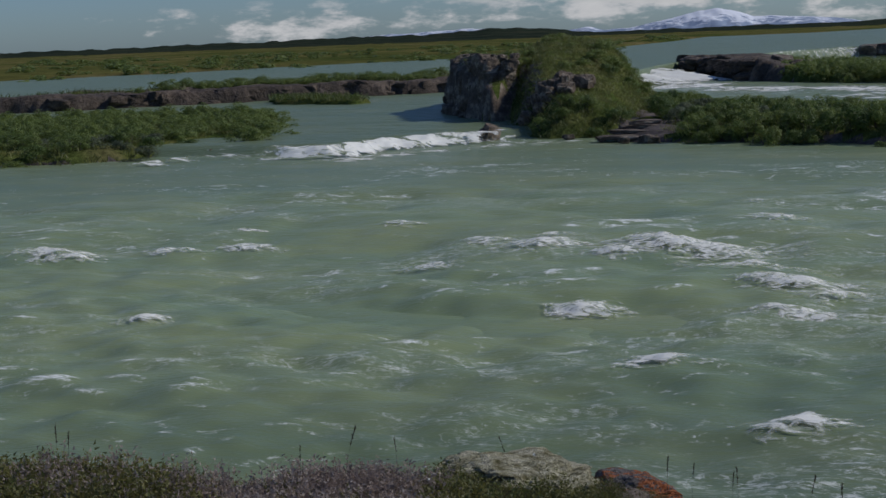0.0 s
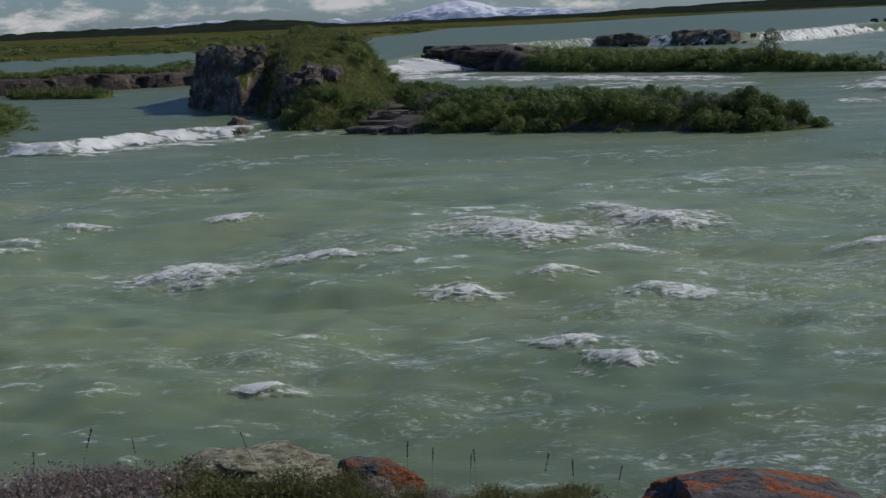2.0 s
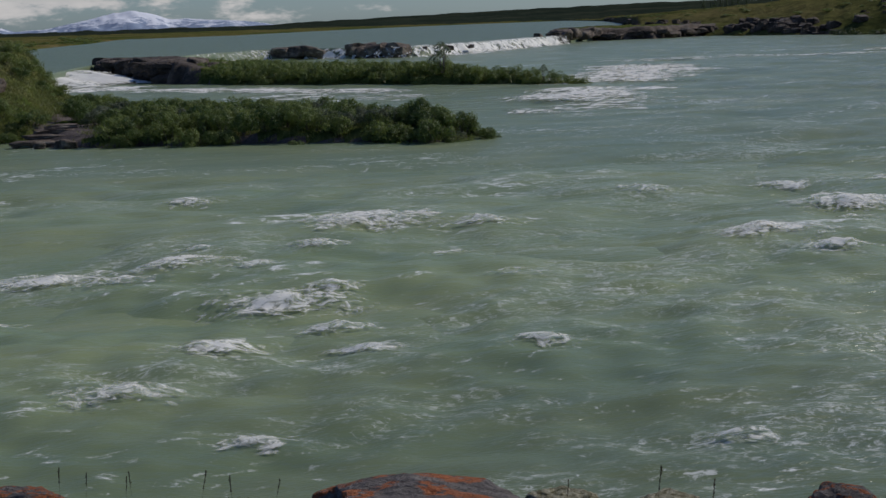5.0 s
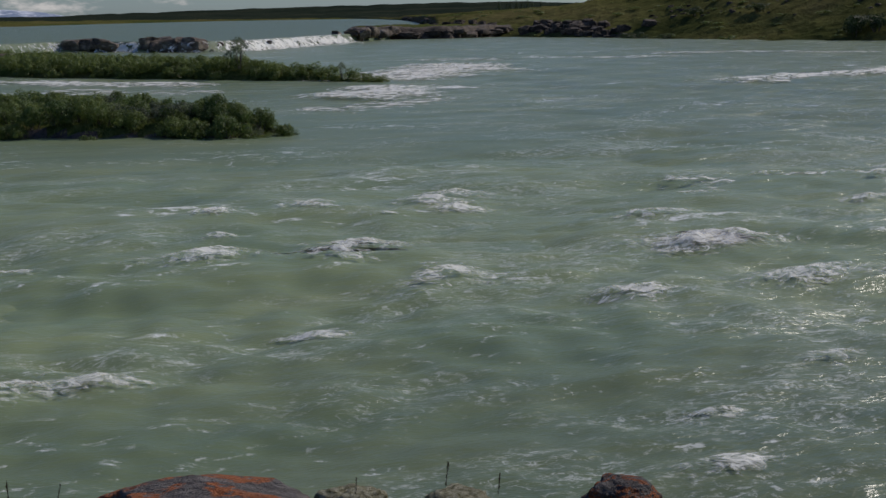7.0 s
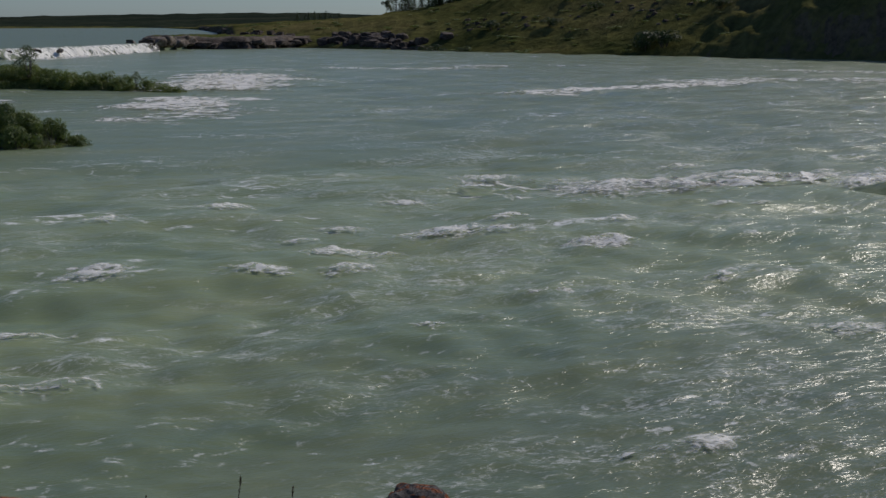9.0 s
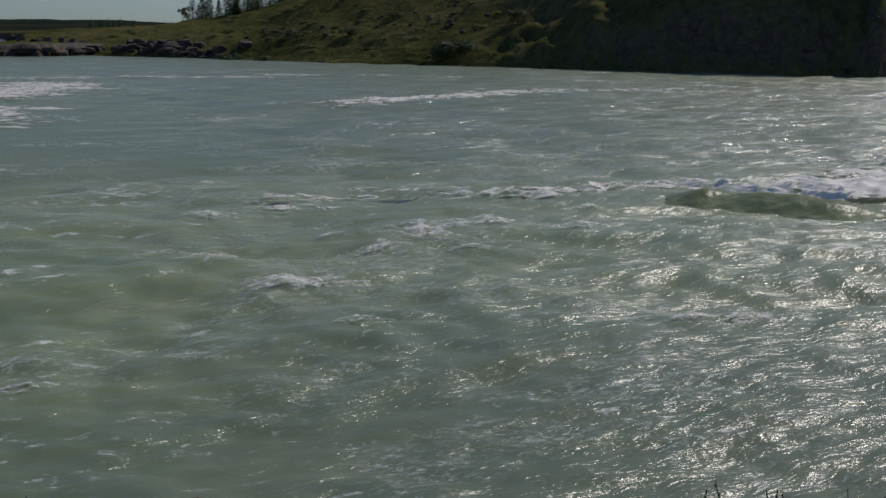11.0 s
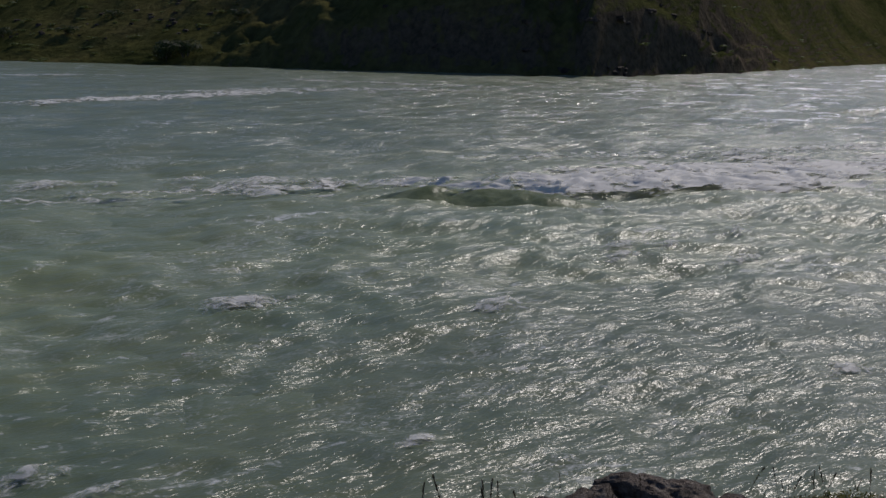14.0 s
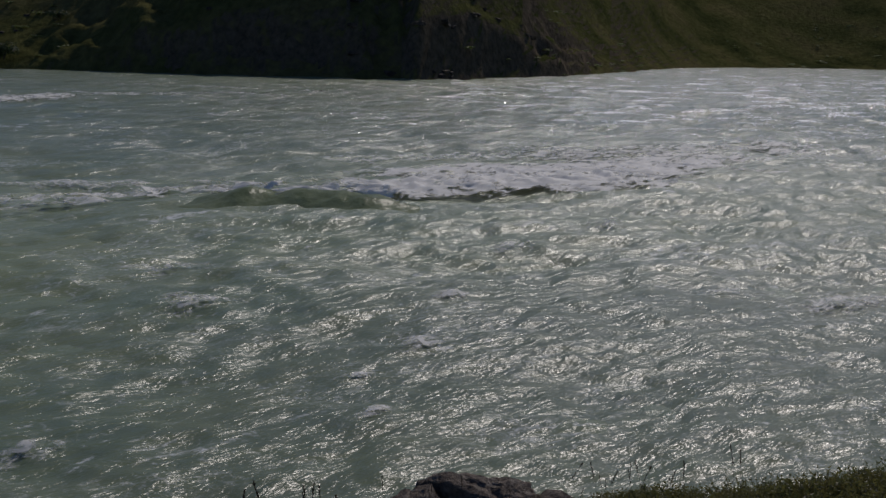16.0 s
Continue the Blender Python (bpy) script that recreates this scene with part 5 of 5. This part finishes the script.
def heath_proto(seed, mat, h, n, leaf):
    """A low cushion of wiry twigs set with tiny leaves."""
    r = np.random.RandomState(seed)
    V, F = [], []
    for _ in range(n):
        a, e = r.rand() * 6.28, r.rand() ** 0.6
        base = np.array([math.cos(a) * 0.05 * e, math.sin(a) * 0.05 * e, -0.02])
        tip = np.array([math.cos(a) * 0.13 * e, math.sin(a) * 0.13 * e, h * (1.05 - 0.6 * e) * r.uniform(0.6, 1.15)])
        side = np.array([-math.sin(a), math.cos(a), 0]) * 0.0016
        i = len(V)
        V += [base - side, base + side, tip]
        F += [(i, i + 1, i + 2)]
        for k in range(6):
            f = r.uniform(0.3, 1.05)
            p = base + (tip - base) * f
            d, s = r.normal(size=3), r.normal(size=3)
            d, s = d / np.linalg.norm(d) * leaf, s / np.linalg.norm(s) * leaf * 0.3
            d[2] = abs(d[2])
            i = len(V)
            V += [p - s, p + s, p + d]
            F += [(i, i + 1, i + 2)]
    return soup("heath", V, F, M[mat])


HEATHER = [heath_proto(201 + k, "heather", 0.105, 120, 0.011) for k in range(3)]
CROW = [heath_proto(211 + k, "crowberry", 0.09, 130, 0.012) for k in range(3)]


CARPET = {"heather": ([], []), "crowberry": ([], [])}
heath_count = [0]


def heath(kind, az, r, s):
    me = kind[rs.randint(3)]
    x, y, _ = polar(az, r)
    tall, turn, grey = s * rs.uniform(0.75, 1.05), rs.uniform(0, 6.28), kind is HEATHER
    heath_count[0] += 1
    if heath_count[0] % 2:
        V = np.array([v.co for v in me.vertices])
        F = np.array([p.vertices for p in me.polygons])
        c, n = math.cos(turn) * s, math.sin(turn) * s
        cv, cf = CARPET["heather" if grey else "crowberry"]
        cf.append(F + sum(len(v) for v in cv))
        cv.append(np.stack([V[:, 0] * c - V[:, 1] * n + x, V[:, 0] * n + V[:, 1] * c + y, V[:, 2] * tall + 3.36], -1))
        return
    ob = new("heath_plant", me)
    ob.location, ob.scale, ob.rotation_euler = (x, y, 3.36), (s, s, tall), (0, 0, turn)
    tagged(ob, "grey-brown wiry heather plant on the bank" if grey else "low olive-green crowberry plant on the bank", "plant", "heather plants" if grey else "crowberry plants")


for k in range(330):
    az = rs.uniform(-36, -3.5)
    r = float(edge_r(az)) * rs.uniform(0.90, 1.0)
    if -15.0 < az < -9.0 and rs.rand() < 0.82:
        continue
    p_grey = 0.85 if -26 < az < -17 else 0.15
    heath(HEATHER if rs.rand() < p_grey else CROW, az, r, rs.uniform(0.7, 1.55) * (1.2 if az < -28 else 1.0) * float(np.interp(az, (-12, -9.5, -4), (1, 0.5, 0.4))))
for k in range(190):
    az = rs.uniform(56.5, 74)
    r = float(edge_r(az)) * rs.uniform(0.92, 1.01)
    heath(CROW, az, r, rs.uniform(0.5, 0.9) * float(np.interp(az, (57, 60, 63, 66, 72), (0.6, 0.95, 1.3, 1.5, 1.7))))
for k in range(30):
    heath(CROW, rs.uniform(-3.5, 1.5), rs.uniform(4.5, 4.7), rs.uniform(0.4, 0.6))


for key, (cv, cf) in CARPET.items():
    tagged(new("heath_carpet", soup("heath_carpet", np.concatenate(cv), np.concatenate(cf), M[key])), "low tangled heath covering the bank edge", "heath", kind="stuff")


def stalk_proto(seed, bend):
    r = np.random.RandomState(seed)
    V, F = [], []
    for k in range(9):
        f = k / 8
        c = np.array([bend * f * f, 0.0, f])
        w = 0.0035 * (1 - 0.6 * f)
        V += [c + np.array([w * math.cos(q), w * math.sin(q), 0]) for q in (0, 2.1, 4.2)]
        if k:
            i = len(V) - 6
            for q in range(3):
                e = (q + 1) % 3
                F += [(i + q, i + e, i + 3 + e), (i + q, i + 3 + e, i + 3 + q)]
    head_v, head_f = [], []
    for k in range(70):
        f = r.uniform(0.78, 1.04)
        c = np.array([bend * f * f, 0.0, f])
        d = np.array([r.normal() * 0.012, r.normal() * 0.012, abs(r.normal()) * 0.028])
        s = r.normal(size=3) * 0.005
        i = len(head_v)
        head_v += [c - s, c + s, c + d]
        head_f += [(i, i + 1, i + 2)]
    return soup("stem", V, F, M["stalk"], False), soup("seed_head", head_v, head_f, M["stalk"])


STALKS = [stalk_proto(221 + k, b) for k, b in enumerate((0.05, 0.18, 0.32))]


def stalk(az, el_top, r=None):
    r = float(edge_r(az)) * 0.985 if r is None else r
    top = 5 + r * math.tan(radians(el_top))
    h = top - 3.33
    pr = STALKS[rs.randint(3)]
    ob = new("grass_stalk")
    x, y, _ = polar(az, r)
    ob.location, ob.scale, ob.rotation_euler = (x, y, 3.33), (h, h, h), (0, 0, rs.uniform(0, 6.28))
    part("stem", pr[0], ob)
    part("seed_head", pr[1], ob, "dark dry seed head")
    tagged(ob, "thin dry grass stalk with a dark seed head", "grass", "grass stalks")


for az, el in ((-31.4, -14.4), (-31.0, -14.8), (-21.8, -16.2), (-20.0, -15.6), (-17.7, -16.0), (-6.6, -16.9), (-4.0, -17.7), (-1.0, -18.0), (-13.0, -16.4), (-5.6, -17.4), (-3.7, -17.5), (0.4, -17.8), (2.1, -18.2), (14.5, -18.7), (18.2, -18.5), (20.5, -18.6)):
    stalk(az, el)
for k in range(34):
    az = rs.uniform(45, 66)
    stalk(az, float(np.interp(az, (45, 52, 58, 66), (-18.0, -17.4, -16.9, -15.6))) + rs.normal() * 0.25)
for az, r in ((-16.6, 5.0), (-16.3, 4.9), (-16.5, 4.85), (-12.0, 5.1), (-27.5, 5.1)):
    ob = new("white_flower")
    me = soup("petals", *leaf_cloud(int(az * -10), [(0, 0, 0, 0.005)], 12, 0.004), M["petal"])
    st = soup("stem", [(-0.001, 0, -0.08), (0.001, 0, -0.08), (0, 0.001, 0)], [(0, 1, 2)], M["stalk"])
    part("petals", me, ob, "small white petals")
    part("stem", st, ob)
    x, y, _ = polar(az, r)
    ob.location = (x, y, 3.45)
    tagged(ob, "tiny white flower in the heath", "flower", "white flowers")


def motions():
    walk(current, [(0.0, pose(0, 0, 0)), (8.0, pose(FLOW * 8, 0, 0)), (16.0, pose(FLOW * 16, 0, 0))])
    # crests drift down the current, rise and sink again
    for ob, x, y, t0, life in DRIFT:
        rows = []
        for k in range(33):
            t = k * 0.5
            up = float(smooth(1.45 - abs(t - t0) / life))
            rows.append((t, pose(x + FLOW * max(-6, min(6, t - t0)), y, -1.1 * (1 - up))))
        walk(ob, rows)
    for ob, x, y, z, turn, ph in STANDING:
        walk(ob, [(k * 0.8, pose(x + 0.12 * math.sin(2.1 * k + ph), y, z + 0.06 * math.sin(1.9 * k + ph * 2), 0, 0, turn + 5 * math.sin(1.3 * k + ph))) for k in range(21)])
    walk(wave_ob, [(k * 0.8, pose(0.25 * math.sin(k * 0.9), 0.15 * math.sin(k * 1.3), 0.07 * math.sin(k * 1.7))) for k in range(21)])


motions()
